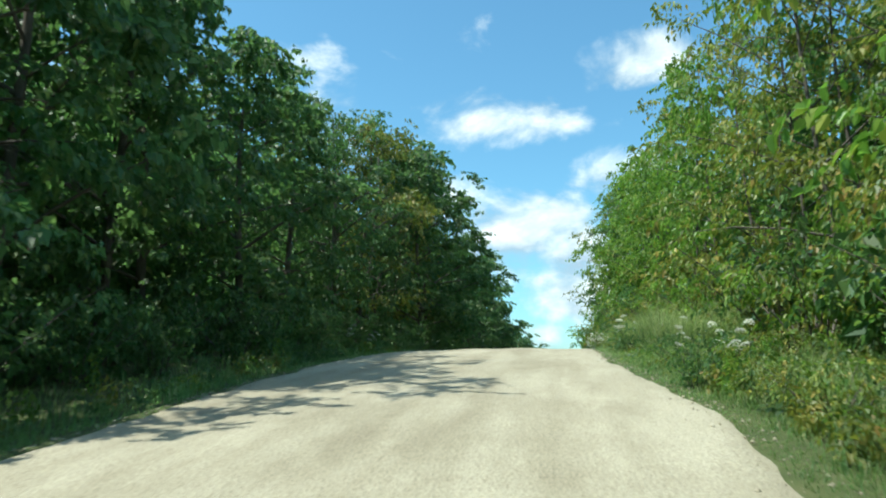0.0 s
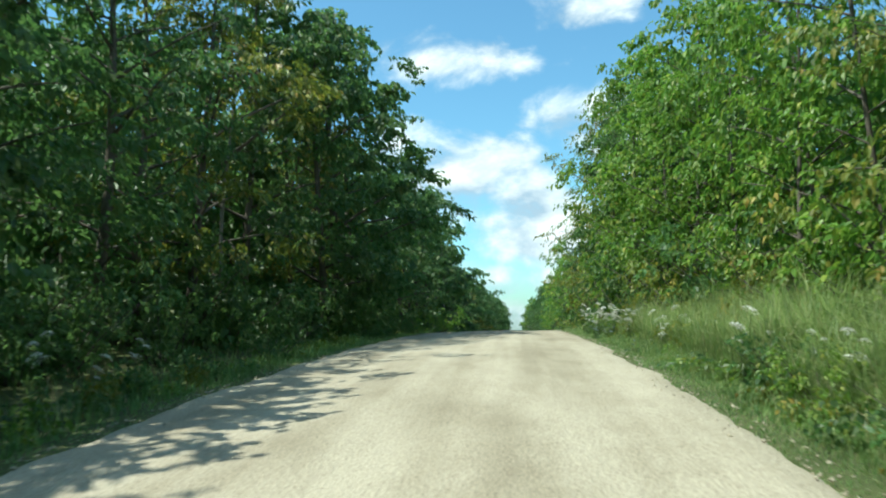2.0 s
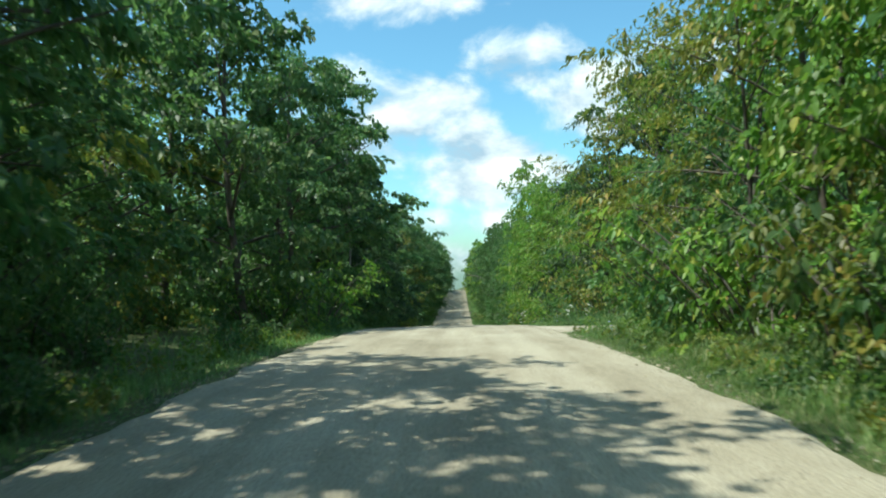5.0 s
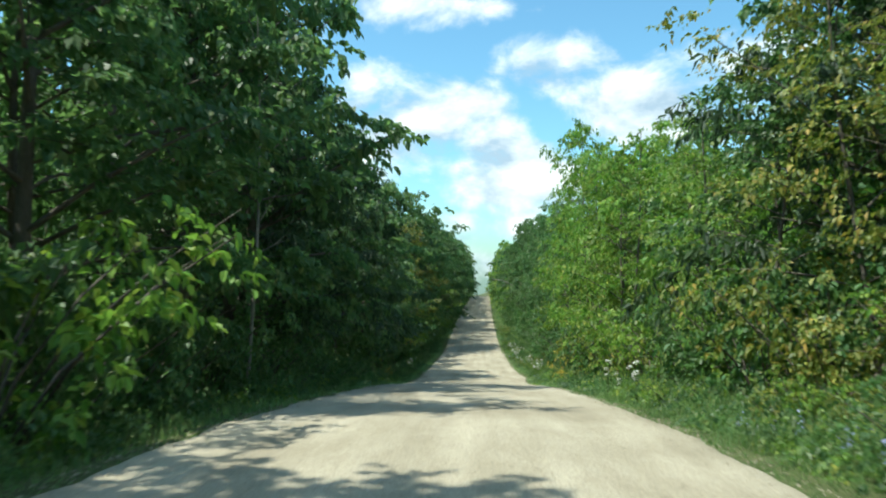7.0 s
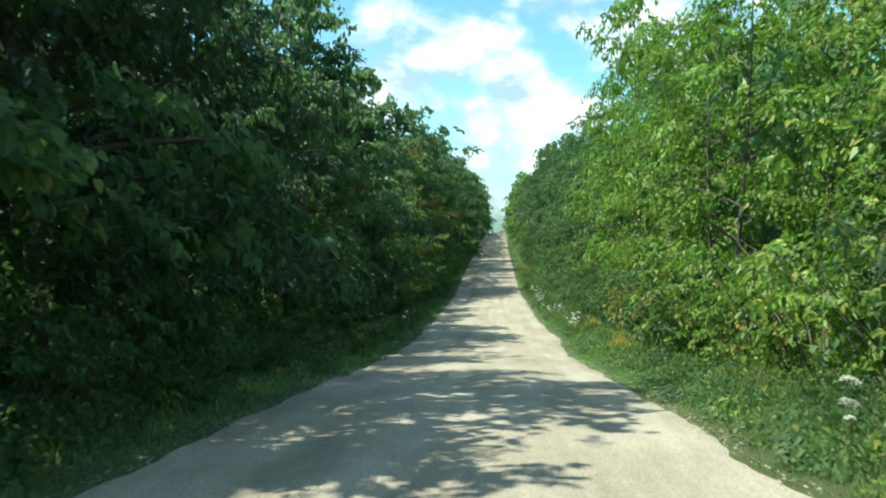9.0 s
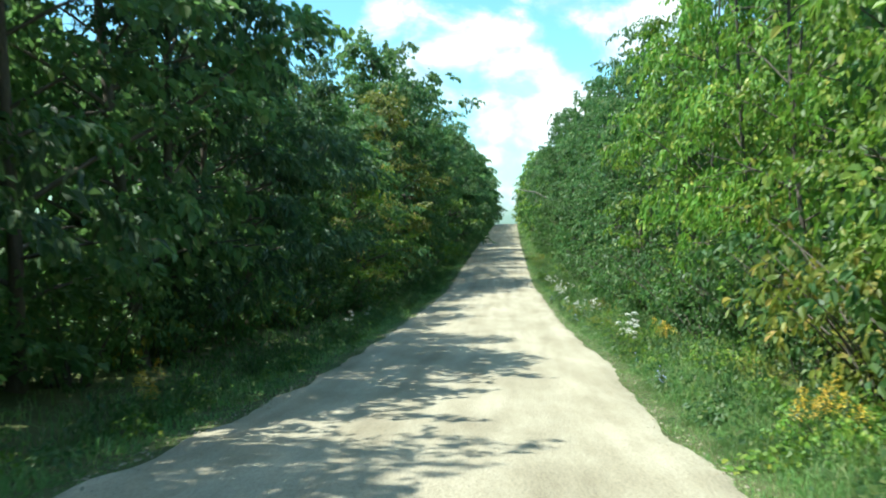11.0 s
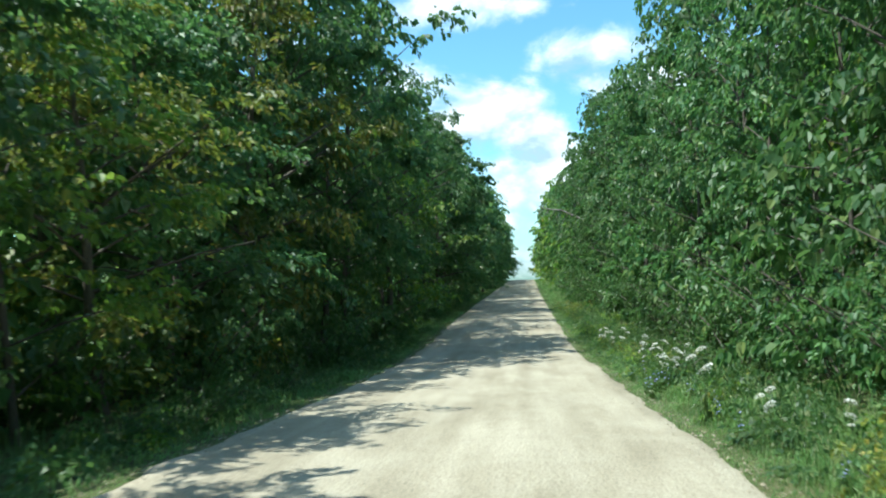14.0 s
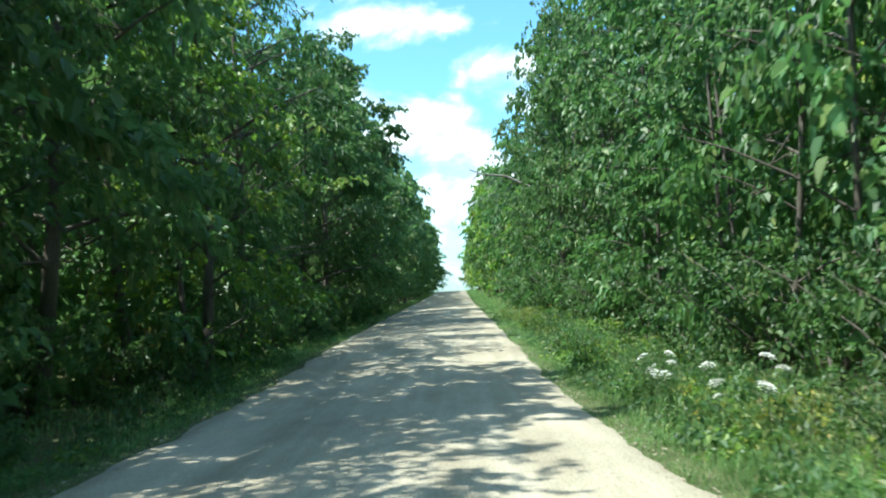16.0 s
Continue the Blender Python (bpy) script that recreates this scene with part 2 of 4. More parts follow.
GRAVEL = gravel_material()
SOIL = surface("forest_floor", [(0.3, (0.045, 0.055, 0.022)), (0.5, (0.08, 0.10, 0.036)), (0.7, (0.14, 0.13, 0.065))], 1.5, bump=0.8)
BARK = surface("bark", [(0.3, (0.06, 0.052, 0.042)), (0.55, (0.13, 0.115, 0.095)), (0.75, (0.22, 0.20, 0.17))], 5.0, bump=0.9, stretch=(1, 1, 0.2))
DEADWOOD = surface("dead_wood", [(0.3, (0.16, 0.145, 0.125)), (0.55, (0.28, 0.26, 0.23)), (0.75, (0.40, 0.38, 0.34))], 6.0, bump=0.7, stretch=(1, 1, 0.2))
LEAF_MAPLE = leaf_material("maple_leaf", [(0.0, (0.045, 0.108, 0.040)), (0.5, (0.074, 0.152, 0.050)), (0.85, (0.112, 0.188, 0.058)), (1.0, (0.18, 0.225, 0.066))], through=(0.20, 0.42, 0.10), share=0.38)
LEAF_BRIGHT = leaf_material("young_maple_leaf", [(0.0, (0.085, 0.19, 0.034)), (0.45, (0.145, 0.265, 0.042)), (0.85, (0.235, 0.33, 0.055)), (1.0, (0.38, 0.37, 0.07))], through=(0.27, 0.52, 0.06), share=0.4)
LEAF_OLIVE = leaf_material("elm_leaf", [(0.0, (0.09, 0.15, 0.034)), (0.5, (0.165, 0.215, 0.042)), (0.82, (0.27, 0.28, 0.055)), (1.0, (0.42, 0.30, 0.08))], through=(0.34, 0.42, 0.05), share=0.36)
# basswood green set lighter: lifts the shaded wood through leaf colour, not light
LEAF_LIFTED = leaf_material("basswood_leaf_lifted", [(0.0, (0.062, 0.125, 0.056)), (0.6, (0.098, 0.18, 0.072)), (0.9, (0.15, 0.23, 0.085)), (1.0, (0.25, 0.28, 0.10))], through=(0.27, 0.50, 0.13), share=0.45)
# needle green set darker to stand in for deep shade in the wood
LEAF_HEMLOCK = leaf_material("hemlock_needle", [(0.0, (0.03, 0.066, 0.032)), (0.6, (0.05, 0.1, 0.044)), (1.0, (0.085, 0.145, 0.056))], through=(0.14, 0.27, 0.08), share=0.3, rough=0.55)
GRASS = leaf_material("grass_blade", [(0.0, (0.075, 0.17, 0.05)), (0.5, (0.13, 0.265, 0.08)), (0.86, (0.20, 0.32, 0.11)), (1.0, (0.44, 0.42, 0.24))], through=(0.36, 0.58, 0.18), share=0.48, rough=0.5)
DRY_GRASS = leaf_material("pale_grass_blade", [(0.0, (0.13, 0.22, 0.065)), (0.45, (0.21, 0.30, 0.10)), (0.8, (0.33, 0.37, 0.16)), (1.0, (0.52, 0.48, 0.28))], through=(0.36, 0.50, 0.15), share=0.45, rough=0.55)
STEM = leaf_material("flower_stem", [(0.0, (0.06, 0.13, 0.03)), (1.0, (0.11, 0.19, 0.05))], share=0.15)
LACE = leaf_material("white_floret", [(0.0, (0.62, 0.63, 0.56)), (1.0, (0.80, 0.80, 0.74))], through=(0.7, 0.7, 0.6), share=0.25)
BLUE = leaf_material("chicory_petal", [(0.0, (0.28, 0.32, 0.60)), (1.0, (0.42, 0.46, 0.74))], through=(0.38, 0.42, 0.7), share=0.25)
GOLD = leaf_material("goldenrod_floret", [(0.0, (0.55, 0.36, 0.03)), (1.0, (0.75, 0.55, 0.06))], through=(0.7, 0.5, 0.05), share=0.25)


# ---------------------------------------------------------------- mesh helpers
def mesh_from(name, verts, faces, mat):
    me = bpy.data.meshes.new(name)
    me.from_pydata(np.asarray(verts).tolist(), [], faces if isinstance(faces, list) else np.asarray(faces).tolist())
    me.materials.append(mat)
    me.update()
    return me


def part(name, me, parent, label=""):
    ob = new(name, me)
    ob.parent = parent
    if label:
        tagged(ob, label)
    return ob


def grid_mesh(name, xs, ys, zfun, mat, smooth=True):
    X, Y = np.meshgrid(xs, ys)
    V = np.stack([X, Y, zfun(X, Y)], -1).reshape(-1, 3)
    nx, ny = len(xs), len(ys)
    i = (np.arange(ny - 1)[:, None] * nx + np.arange(nx - 1)[None]).ravel()
    me = mesh_from(name, V, np.stack([i, i + 1, i + nx + 1, i + nx], 1), mat)
    if smooth:
        me.polygons.foreach_set("use_smooth", np.ones(len(me.polygons), bool))
    return me


def wave(x, y, seed, size):
    """Cheap smooth unevenness in -1..1."""
    r = np.random.RandomState(seed)
    z = 0
    for k in range(7):
        a, p, s = r.uniform(0, 2 * np.pi), r.uniform(0, 6.28), size * r.uniform(0.5, 1.9)
        z = z + np.sin((x * np.cos(a) + y * np.sin(a)) / s * 2 * np.pi + p)
    return z / 4.0


# ---------------------------------------------------------------- ground and road
LEFT = -3.15
SIDE0, SIDE1 = 64.6, 67.8          # the mouth of the side track


def bed(x, y):
    """Ground height: a shoulder beside the road, a shallow ditch, then the wood's floor."""
    x = x - centre(y)
    d = np.maximum(np.where(x > 0, x - right_edge(y) - 0.2, -x - 3.2), 0)
    near = np.exp(-((np.maximum(np.abs(x) - 3.0, 0)) / 30.0) ** 2)
    fall = -0.16 * np.clip(d / 1.2, 0, 1) + 0.35 * np.clip((d - 1.6) / 2.5, 0, 1)
    q = np.clip((d - 6.5) / 16.0, 0, 1)
    fall = fall + 4.5 * q * q * (3 - 2 * q)          # added bank: the wood's floor climbs away from the road, hiding sky between trunks
    side = (x > 2.0) & (y > SIDE0 - 1.0) & (y < SIDE1 + 1.0) & (x < 45)
    fall = np.where(side, np.minimum(fall, -0.02), fall)
    rough = wave(x, y, 3, 3.0) * 0.05 * np.clip(d / 1.0, 0, 1)
    return height(y) * near + height(y) * (1 - near) * 0.9 + fall + rough - 0.05


def steps(a, b, fine0, fine1, fine, coarse):
    out = [a]
    while out[-1] < b:
        out.append(out[-1] + (fine if fine0 <= out[-1] < fine1 else coarse))
    return np.array(out)


gx = np.array([-1500, -600, -250, -120, -60, -35, -27, -22, -18.5, -15, -13, -11, -9, -7.5, -6.5, -5.7, -5, -4.4, -3.9, -3.5, -3.2, -2, 0, 2, 3.2, 3.5, 3.9, 4.4, 5, 5.7, 6.5, 7.5, 9, 11, 13, 15, 18.5, 22, 27, 35, 60, 120, 250, 600, 1500])
gy = np.concatenate([np.arange(-400, -30, 60.0), steps(-30, 200, -10, 190, 1.0, 3.0), np.arange(210, 420, 8.0), [440, 480, 560, 700, 1000, 1500, 2400]])
ground = tagged(new("ground", grid_mesh("ground", gx, np.unique(gy), bed, SOIL)), "dark leaf-littered forest floor and grassy road shoulders", "ground", kind="structure")


def road_z(x, y):
    x = x - centre(y)
    crown = 0.05 - 0.007 * np.clip(x + 0.05, -3.2, 3.2) ** 2
    ruts = -0.018 * (np.exp(-((x - 1.7) / 0.35) ** 2) + np.exp(-((x + 0.1) / 0.35) ** 2) + np.exp(-((x + 1.6) / 0.4) ** 2))
    return height(y) + crown + ruts + wave(x, y, 5, 1.7) * 0.008


def road_mesh():
    ys = np.concatenate([np.arange(-40, 200, 0.22), np.arange(200, 420, 2.0)])
    u = np.linspace(0, 1, 25)
    V = []
    for y in ys:
        l = centre(y) + LEFT + 0.10 * wave(0.0, y, 11, 2.6) + 0.05 * wave(0.0, y, 12, 0.7)
        r = centre(y) + right_edge(y) + 0.10 * wave(0.0, y, 13, 2.7) + 0.05 * wave(0.0, y, 14, 0.7)
        x = l + (r - l) * u
        z = road_z(x, y)
        z[0] -= 0.10
        z[-1] -= 0.10
        V.append(np.stack([x, np.full(25, y), z], -1))
    V = np.concatenate(V)
    i = (np.arange(len(ys) - 1)[:, None] * 25 + np.arange(24)[None]).ravel()
    me = mesh_from("road", V, np.stack([i, i + 1, i + 26, i + 25], 1), GRAVEL)
    me.polygons.foreach_set("use_smooth", np.ones(len(me.polygons), bool))
    return me


road = tagged(new("road", road_mesh()), "pale tan gravel road with worn wheel tracks", "road", kind="structure")


def side_mesh():
    V, n = [], 13
    for x in np.arange(2.6, 46, 0.5):
        flare = 1.9 * np.exp(-(x - 2.6) / 1.3)
        a, b = SIDE0 - 0.6 * flare + 0.1 * wave(x, 0.0, 21, 1.0), SIDE1 + flare + 0.1 * wave(x, 0.0, 22, 1.0)
        y = np.linspace(a, b, n)
        z = height(y) + 0.012 - 0.02 * (x > 3) - 0.002 * np.abs(x)
        z[0] -= 0.08
        z[-1] -= 0.08
        V.append(np.stack([np.full(n, x), y, z], -1))
    k = len(V)
    i = (np.arange(k - 1)[:, None] * n + np.arange(n - 1)[None]).ravel()
    return mesh_from("road_side", np.concatenate(V), np.stack([i, i + n, i + n + 1, i + 1], 1), GRAVEL)


tagged(new("road_side", side_mesh()), "pale gravel mouth of a side track", "road", kind="structure")


# ---------------------------------------------------------------- trees
def tube(points, radii, sides=6):
    """Vertices and faces of a tapered tube along points."""
    P = np.asarray(points, float)
    V, F = [], []
    for k, p in enumerate(P):
        d = P[min(k + 1, len(P) - 1)] - P[max(k - 1, 0)]
        d = d / (np.linalg.norm(d) + 1e-9)
        a = np.cross(d, (0.31, 0.87, 0.38) if abs(d[2]) > 0.8 else (0, 0, 1))
        a /= np.linalg.norm(a) + 1e-9
        b = np.cross(d, a)
        th = np.arange(sides) * 2 * np.pi / sides
        V.append(p + radii[k] * (np.cos(th)[:, None] * a + np.sin(th)[:, None] * b))
    for k in range(len(P) - 1):
        for s in range(sides):
            F.append([k * sides + s, k * sides + (s + 1) % sides, (k + 1) * sides + (s + 1) % sides, (k + 1) * sides + s])
    return np.concatenate(V), F


class Wood:
    """Collects tubes into one mesh."""
    def __init__(self):
        self.v, self.f, self.n = [], [], 0

    def add(self, points, radii, sides=6):
        v, f = tube(points, radii, sides)
        self.v.append(v)
        self.f += [[i + self.n for i in q] for q in f]
        self.n += len(v)

    def mesh(self, name, mat):
        me = mesh_from(name, np.concatenate(self.v), self.f, mat)
        me.polygons.foreach_set("use_smooth", np.ones(len(me.polygons), bool))
        return me


def leaves(rng, centres, outward, count, length, width, spread, flat, mat, name, fine=False):
    """Folded leaf blades set in two rows along drooping twigs; the twigs start at the centres and point outward."""
    m = len(centres)
    n = m * count
    az = np.arctan2(outward[:, 1], outward[:, 0]) + rng.normal(size=m) * 0.7
    dip = rng.normal(0.18, 0.3, m)
    tw = np.stack([np.cos(az) * np.cos(dip), np.sin(az) * np.cos(dip), -np.sin(dip)], 1)
    sd = np.stack([-np.sin(az), np.cos(az), np.zeros(m)], 1)
    nm = np.cross(tw, sd)
    tilt = rng.normal(0, 0.35, m)[:, None]
    sd, nm = sd * np.cos(tilt) + nm * np.sin(tilt), nm * np.cos(tilt) - sd * np.sin(tilt)
    reach_t = spread * 2.3 * rng.uniform(0.7, 1.3, m)
    q = np.tile((np.arange(count) + 0.5) / count, m) + rng.normal(0, 0.03, n)
    flip = np.tile(np.where(np.arange(count) % 2, 1.0, -1.0), m)
    TW, SD, NM = np.repeat(tw, count, 0), np.repeat(sd, count, 0), np.repeat(nm, count, 0)
    RT = np.repeat(reach_t, count)
    pos = np.repeat(centres, count, 0) + TW * ((q - 0.4) * RT)[:, None] + rng.normal(size=(n, 3)) * spread * np.array([0.14, 0.14, 0.14 * flat * 2])
    pos[:, 2] -= 0.22 * RT * q ** 2
    ang = (rng.normal(0.95, 0.38, n) * (1.1 - 0.75 * q)) * flip
    droop = rng.normal(0.62, 0.42, n)[:, None]
    d = TW * np.cos(ang)[:, None] + SD * np.sin(ang)[:, None]
    d = d * np.cos(droop) - NM * np.sin(droop) * np.sign(NM[:, 2:3] + 1e-6)
    s2 = np.cross(NM, d)
    s2 /= np.linalg.norm(s2, axis=1, keepdims=True) + 1e-9
    roll = rng.normal(0, 0.5, n)[:, None]
    u2 = np.cross(d, s2)
    s2, u2 = s2 * np.cos(roll) + u2 * np.sin(roll), u2 * np.cos(roll) - s2 * np.sin(roll)
    L = (length * rng.uniform(0.65, 1.25, n))[:, None]
    W = L * width
    fold = 0.22 * W
    tip = pos + d * L - np.array([0, 0, 0.14]) * L
    if not fine:
        V = np.stack([pos, pos + d * L * 0.42 + s2 * W * 0.5 + u2 * fold, tip, pos + d * L * 0.42 - s2 * W * 0.5 + u2 * fold], 1).reshape(-1, 3)
        i = np.arange(n) * 4
        F = np.stack([np.stack([i, i + 1, i + 2], 1), np.stack([i, i + 2, i + 3], 1)], 1).reshape(-1, 3)
    else:
        low_, high_ = pos + d * L * 0.24, pos + d * L * 0.66
        V = np.stack([pos, low_ + s2 * W * 0.44 + u2 * fold, high_ + s2 * W * 0.42 + u2 * fold * 0.8, tip,
                      high_ - s2 * W * 0.42 + u2 * fold * 0.8, low_ - s2 * W * 0.44 + u2 * fold], 1).reshape(-1, 3)
        i = np.arange(n) * 6
        F = np.stack([np.stack([i, i + 1, i + 2], 1), np.stack([i, i + 2, i + 3], 1), np.stack([i, i + 3, i + 4], 1), np.stack([i, i + 4, i + 5], 1)], 1).reshape(-1, 3)
    return mesh_from(name, V, F, mat)


def make_tree(seed, leaf, label, tall=10.0, reach=2.5, low=0.9, limbs=26, twigs=13, count=16, length=0.2, width=0.62, spread=0.27, name="tree", bare=0.0, detail=True, fine=False, stout=0.0115, twig=0.014):
    """A roadside tree: trunk with limbs in one mesh, leaf sprays in another."""
    rng = np.random.RandomState(seed)
    root = new(name)
    root.empty_display_size = 0.3
    w = Wood()
    bend = rng.uniform(-0.35, 0.35, 2)

    def axis(h):
        q = h / tall
        return np.array([bend[0] * q * (1.6 - q) * 2 + 0.12 * np.sin(5 * q + seed), bend[1] * q * (1.6 - q) * 2 + 0.12 * np.cos(4 * q + seed), h])

    hs = np.linspace(-0.3, tall * 0.9, 12)
    rad = stout * tall * (1 - np.linspace(0, 1, 12)) ** 0.8 + 0.012
    rad[0] *= 1.5
    w.add([axis(h) for h in hs], rad, 7)
    cen, out = [], []
    for k in range(limbs):
        q = (k + rng.uniform(0, 1)) / limbs
        h0 = low + (tall * 0.96 - low) * q
        az = k * 2.4 + rng.uniform(-0.5, 0.5)
        prof = (0.55 + 0.45 * np.sin(np.pi * min(1, q * 1.25 + 0.12))) * (1 - q ** 4.0) + 0.24
        length_k = reach * prof * rng.uniform(0.65, 1.2)
        rise = rng.uniform(0.15, 0.75) + 0.5 * q
        base = axis(h0 * 0.93)
        dirn = np.array([np.cos(az), np.sin(az), rise])
        pts = [base + dirn * length_k * s + np.array([0, 0, -0.22 * length_k * s * s]) for s in (0, 0.3, 0.6, 0.88)]
        w.add(pts, [0.005 + twig * length_k * (1 - s) for s in (0, 0.3, 0.6, 0.96)], 4)
        if rng.uniform() < bare:
            continue
        clumps = []
        for s in (rng.uniform(0.35, 0.6), rng.uniform(0.65, 0.85), rng.uniform(0.9, 1.05)):
            clumps.append((s, base + dirn * length_k * s + np.array([0, 0, -0.22 * length_k * s * s]) + rng.normal(size=3) * np.array([0.34, 0.34, 0.2]) * (0.4 + 0.25 * reach)))
        for j in range(twigs):
            s, c = clumps[j % 3]
            p = c + rng.normal(size=3) * np.array([0.34, 0.34, 0.16]) * (0.8 + 0.5 * (j % 3 == 0))
            p[2] = max(p[2], low * 0.6)
            cen.append(p)
            out.append(dirn + rng.normal(size=3) * 0.4)
            if detail and j % 6 == 0:
                q0 = base + dirn * length_k * s * 0.8 + np.array([0, 0, -0.14 * length_k * s * s])
                w.add([q0, (q0 + p) / 2 + (0, 0, 0.05), p], [0.010, 0.007, 0.003], 3)
    part("trunk", w.mesh("trunk", BARK), root)
    part("crown", leaves(rng, np.array(cen), np.array(out), count, length, width, spread, 0.42, leaf, "crown", fine), root)
    tagged(root, label, "tree")
    return root


def make_shrub(seed, leaf, label, tall=2.6, stems=11, twigs=9, count=13, length=0.13, width=0.6, name="shrub", fine=False):
    rng = np.random.RandomState(seed)
    root = new(name)
    root.empty_display_size = 0.2
    w = Wood()
    cen, out = [], []
    for k in range(stems):
        az, lean = rng.uniform(0, 6.28), rng.uniform(0.15, 0.75)
        d = np.array([np.cos(az) * lean, np.sin(az) * lean, 1.0])
        ln = tall * rng.uniform(0.55, 0.95)
        b = np.array([np.cos(az), np.sin(az), 0]) * rng.uniform(0, 0.35)
        pts = [b + d * ln * s + np.array([np.cos(az), np.sin(az), -0.6]) * 0.25 * ln * s * s - (0, 0, 0.1 * (s == 0)) for s in (0, 0.35, 0.7, 1.0)]
        w.add(pts, [0.022, 0.016, 0.010, 0.004], 4)
        for j in range(twigs):
            s = rng.uniform(0.12, 1.0)
            cen.append(b + d * ln * s + np.array([np.cos(az), np.sin(az), -0.6]) * 0.25 * ln * s * s + rng.normal(size=3) * 0.22)
            out.append(d * (1, 1, 0) + rng.normal(size=3) * 0.5)
    part("stem", w.mesh("stem", BARK), root)
    part("foliage", leaves(rng, np.array(cen), np.array(out), count, length, width, 0.2, 0.6, leaf, "foliage", fine), root)
    tagged(root, label, "shrub")
    return root


RIGHT_KINDS = [make_tree(1, LEAF_MAPLE, "young sugar maple with dense mid-green leaves beside the gravel road", low=0.6, limbs=22, twigs=18, count=13, length=0.14, width=0.72, fine=True, stout=0.0055, twig=0.007),
               make_tree(3, LEAF_BRIGHT, "young maple with bright yellow-green leaves beside the gravel road", low=0.6, reach=2.3, limbs=22, twigs=18, count=13, length=0.145, width=0.68, fine=True, stout=0.0055, twig=0.007),
               make_tree(4, LEAF_OLIVE, "elm with olive leaves, some turning yellow, at the wood's edge", low=0.6, limbs=22, twigs=18, count=13, length=0.13, width=0.55, stout=0.0055, twig=0.007),
               make_tree(6, LEAF_BRIGHT, "slender ash with narrow light green leaves beside the road", low=0.6, reach=2.0, limbs=22, twigs=18, count=13, length=0.15, width=0.42, stout=0.0055, twig=0.007),
               make_tree(9, LEAF_MAPLE, "young basswood with broad soft green leaves beside the gravel road", low=0.5, reach=2.2, limbs=22, twigs=16, count=11, length=0.18, width=0.82, spread=0.28, fine=True, stout=0.0055, twig=0.007)]
LEFT_KINDS = [make_tree(2, LEAF_LIFTED, "basswood with large green leaves, coloured lighter against the shade, at the wood's edge", low=1.3, limbs=25, twigs=22, count=15, length=0.165, width=0.82, fine=True),
              make_tree(7, LEAF_MAPLE, "tall maple with layered green sprays of leaves at the wood's edge", low=1.2, limbs=25, twigs=22, count=16, length=0.16, width=0.72),
              make_tree(5, LEAF_MAPLE, "slender ash with narrow green leaves and open crown", low=1.7, limbs=24, twigs=18, count=16, length=0.17, width=0.44, reach=2.2, bare=0.14),
              make_tree(8, LEAF_OLIVE, "elm with open crown of small olive leaves and visible limbs", low=1.6, limbs=24, twigs=18, count=16, length=0.16, width=0.55, bare=0.1)]
HEMLOCK = make_tree(15, LEAF_HEMLOCK, "hemlock with layered drooping sprays, darkened for shade, at the wood's edge", low=0.8, limbs=30, twigs=22, count=18, length=0.2, width=0.42, reach=2.6)
FAR = [make_tree(11, LEAF_MAPLE, "forest maple with mid-green crown far along the road", limbs=22, twigs=6, count=11, length=0.36, spread=0.42, detail=False),
       make_tree(12, LEAF_LIFTED, "tall basswood with green crown, coloured lighter against the shade, far along the road", limbs=22, twigs=6, count=11, length=0.38, spread=0.42, width=0.75, detail=False),
       make_tree(13, LEAF_BRIGHT, "forest maple with light green crown far along the road", limbs=22, twigs=6, count=11, length=0.36, spread=0.42, detail=False)]
SHRUB = [make_shrub(31, LEAF_MAPLE, "dense green dogwood shrub on the road verge", fine=True),
         make_shrub(32, LEAF_BRIGHT, "light green raspberry shrub on the road verge", length=0.115, fine=True),
         make_shrub(33, LEAF_OLIVE, "olive-green shrub with yellowing leaves on the road verge", length=0.11, fine=True)]

SHADE_SHRUB = [make_shrub(34, LEAF_MAPLE, "shaded green undergrowth shrub at the wood's edge", length=0.16, count=11),
               make_shrub(35, LEAF_LIFTED, "shaded green undergrowth shrub, leaves coloured lighter against the shade, at the wood's edge", length=0.15, count=11)]


def make_snag(seed, tall, label):
    """A dead tree: bare pale trunk with broken limbs."""
    rng = np.random.RandomState(seed)
    root = new("dead_tree")
    root.empty_display_size = 0.2
    w = Wood()
    pts = [np.array([0.25 * np.sin(h * 0.5 + seed), 0.2 * np.cos(h * 0.37), h]) for h in np.linspace(-0.3, tall, 14)]
    w.add(pts, 0.065 * (1 - np.linspace(0, 1, 14)) ** 0.7 + 0.012, 6)
    part("trunk", w.mesh("trunk", DEADWOOD), root)
    for k in range(15):
        b = pts[rng.randint(5, 13)]
        az, ln = rng.uniform(0, 6.28), rng.uniform(0.6, 2.0)
        d = np.array([np.cos(az), np.sin(az), rng.uniform(0.4, 1.3)])
        lw = Wood()
        lw.add([b, b + d * ln * 0.5, b + d * ln + rng.normal(size=3) * 0.15], [0.022, 0.013, 0.005], 4)
        lw.add([b + d * ln * 0.5, b + d * ln * 0.7 + rng.normal(size=3) * 0.3], [0.010, 0.004], 3)
        part("limb", lw.mesh("limb", DEADWOOD), root)
    return tagged(root, label, "tree")


SNAG = make_snag(41, 12.8, "bare dead tree with pale trunk rising above the leaves")

rnd = random.Random(7)


def floor_at(x, y):
    return float(bed(np.array(x), np.array(y))) - 0.03


def stand(x, y, s=1.0, sz=None, lean=0.0):
    return pose(x, y, floor_at(x, y), 0, lean, rnd.uniform(0, 360)) @ Matrix.Diagonal((s, s, sz or s, 1))


used = set()


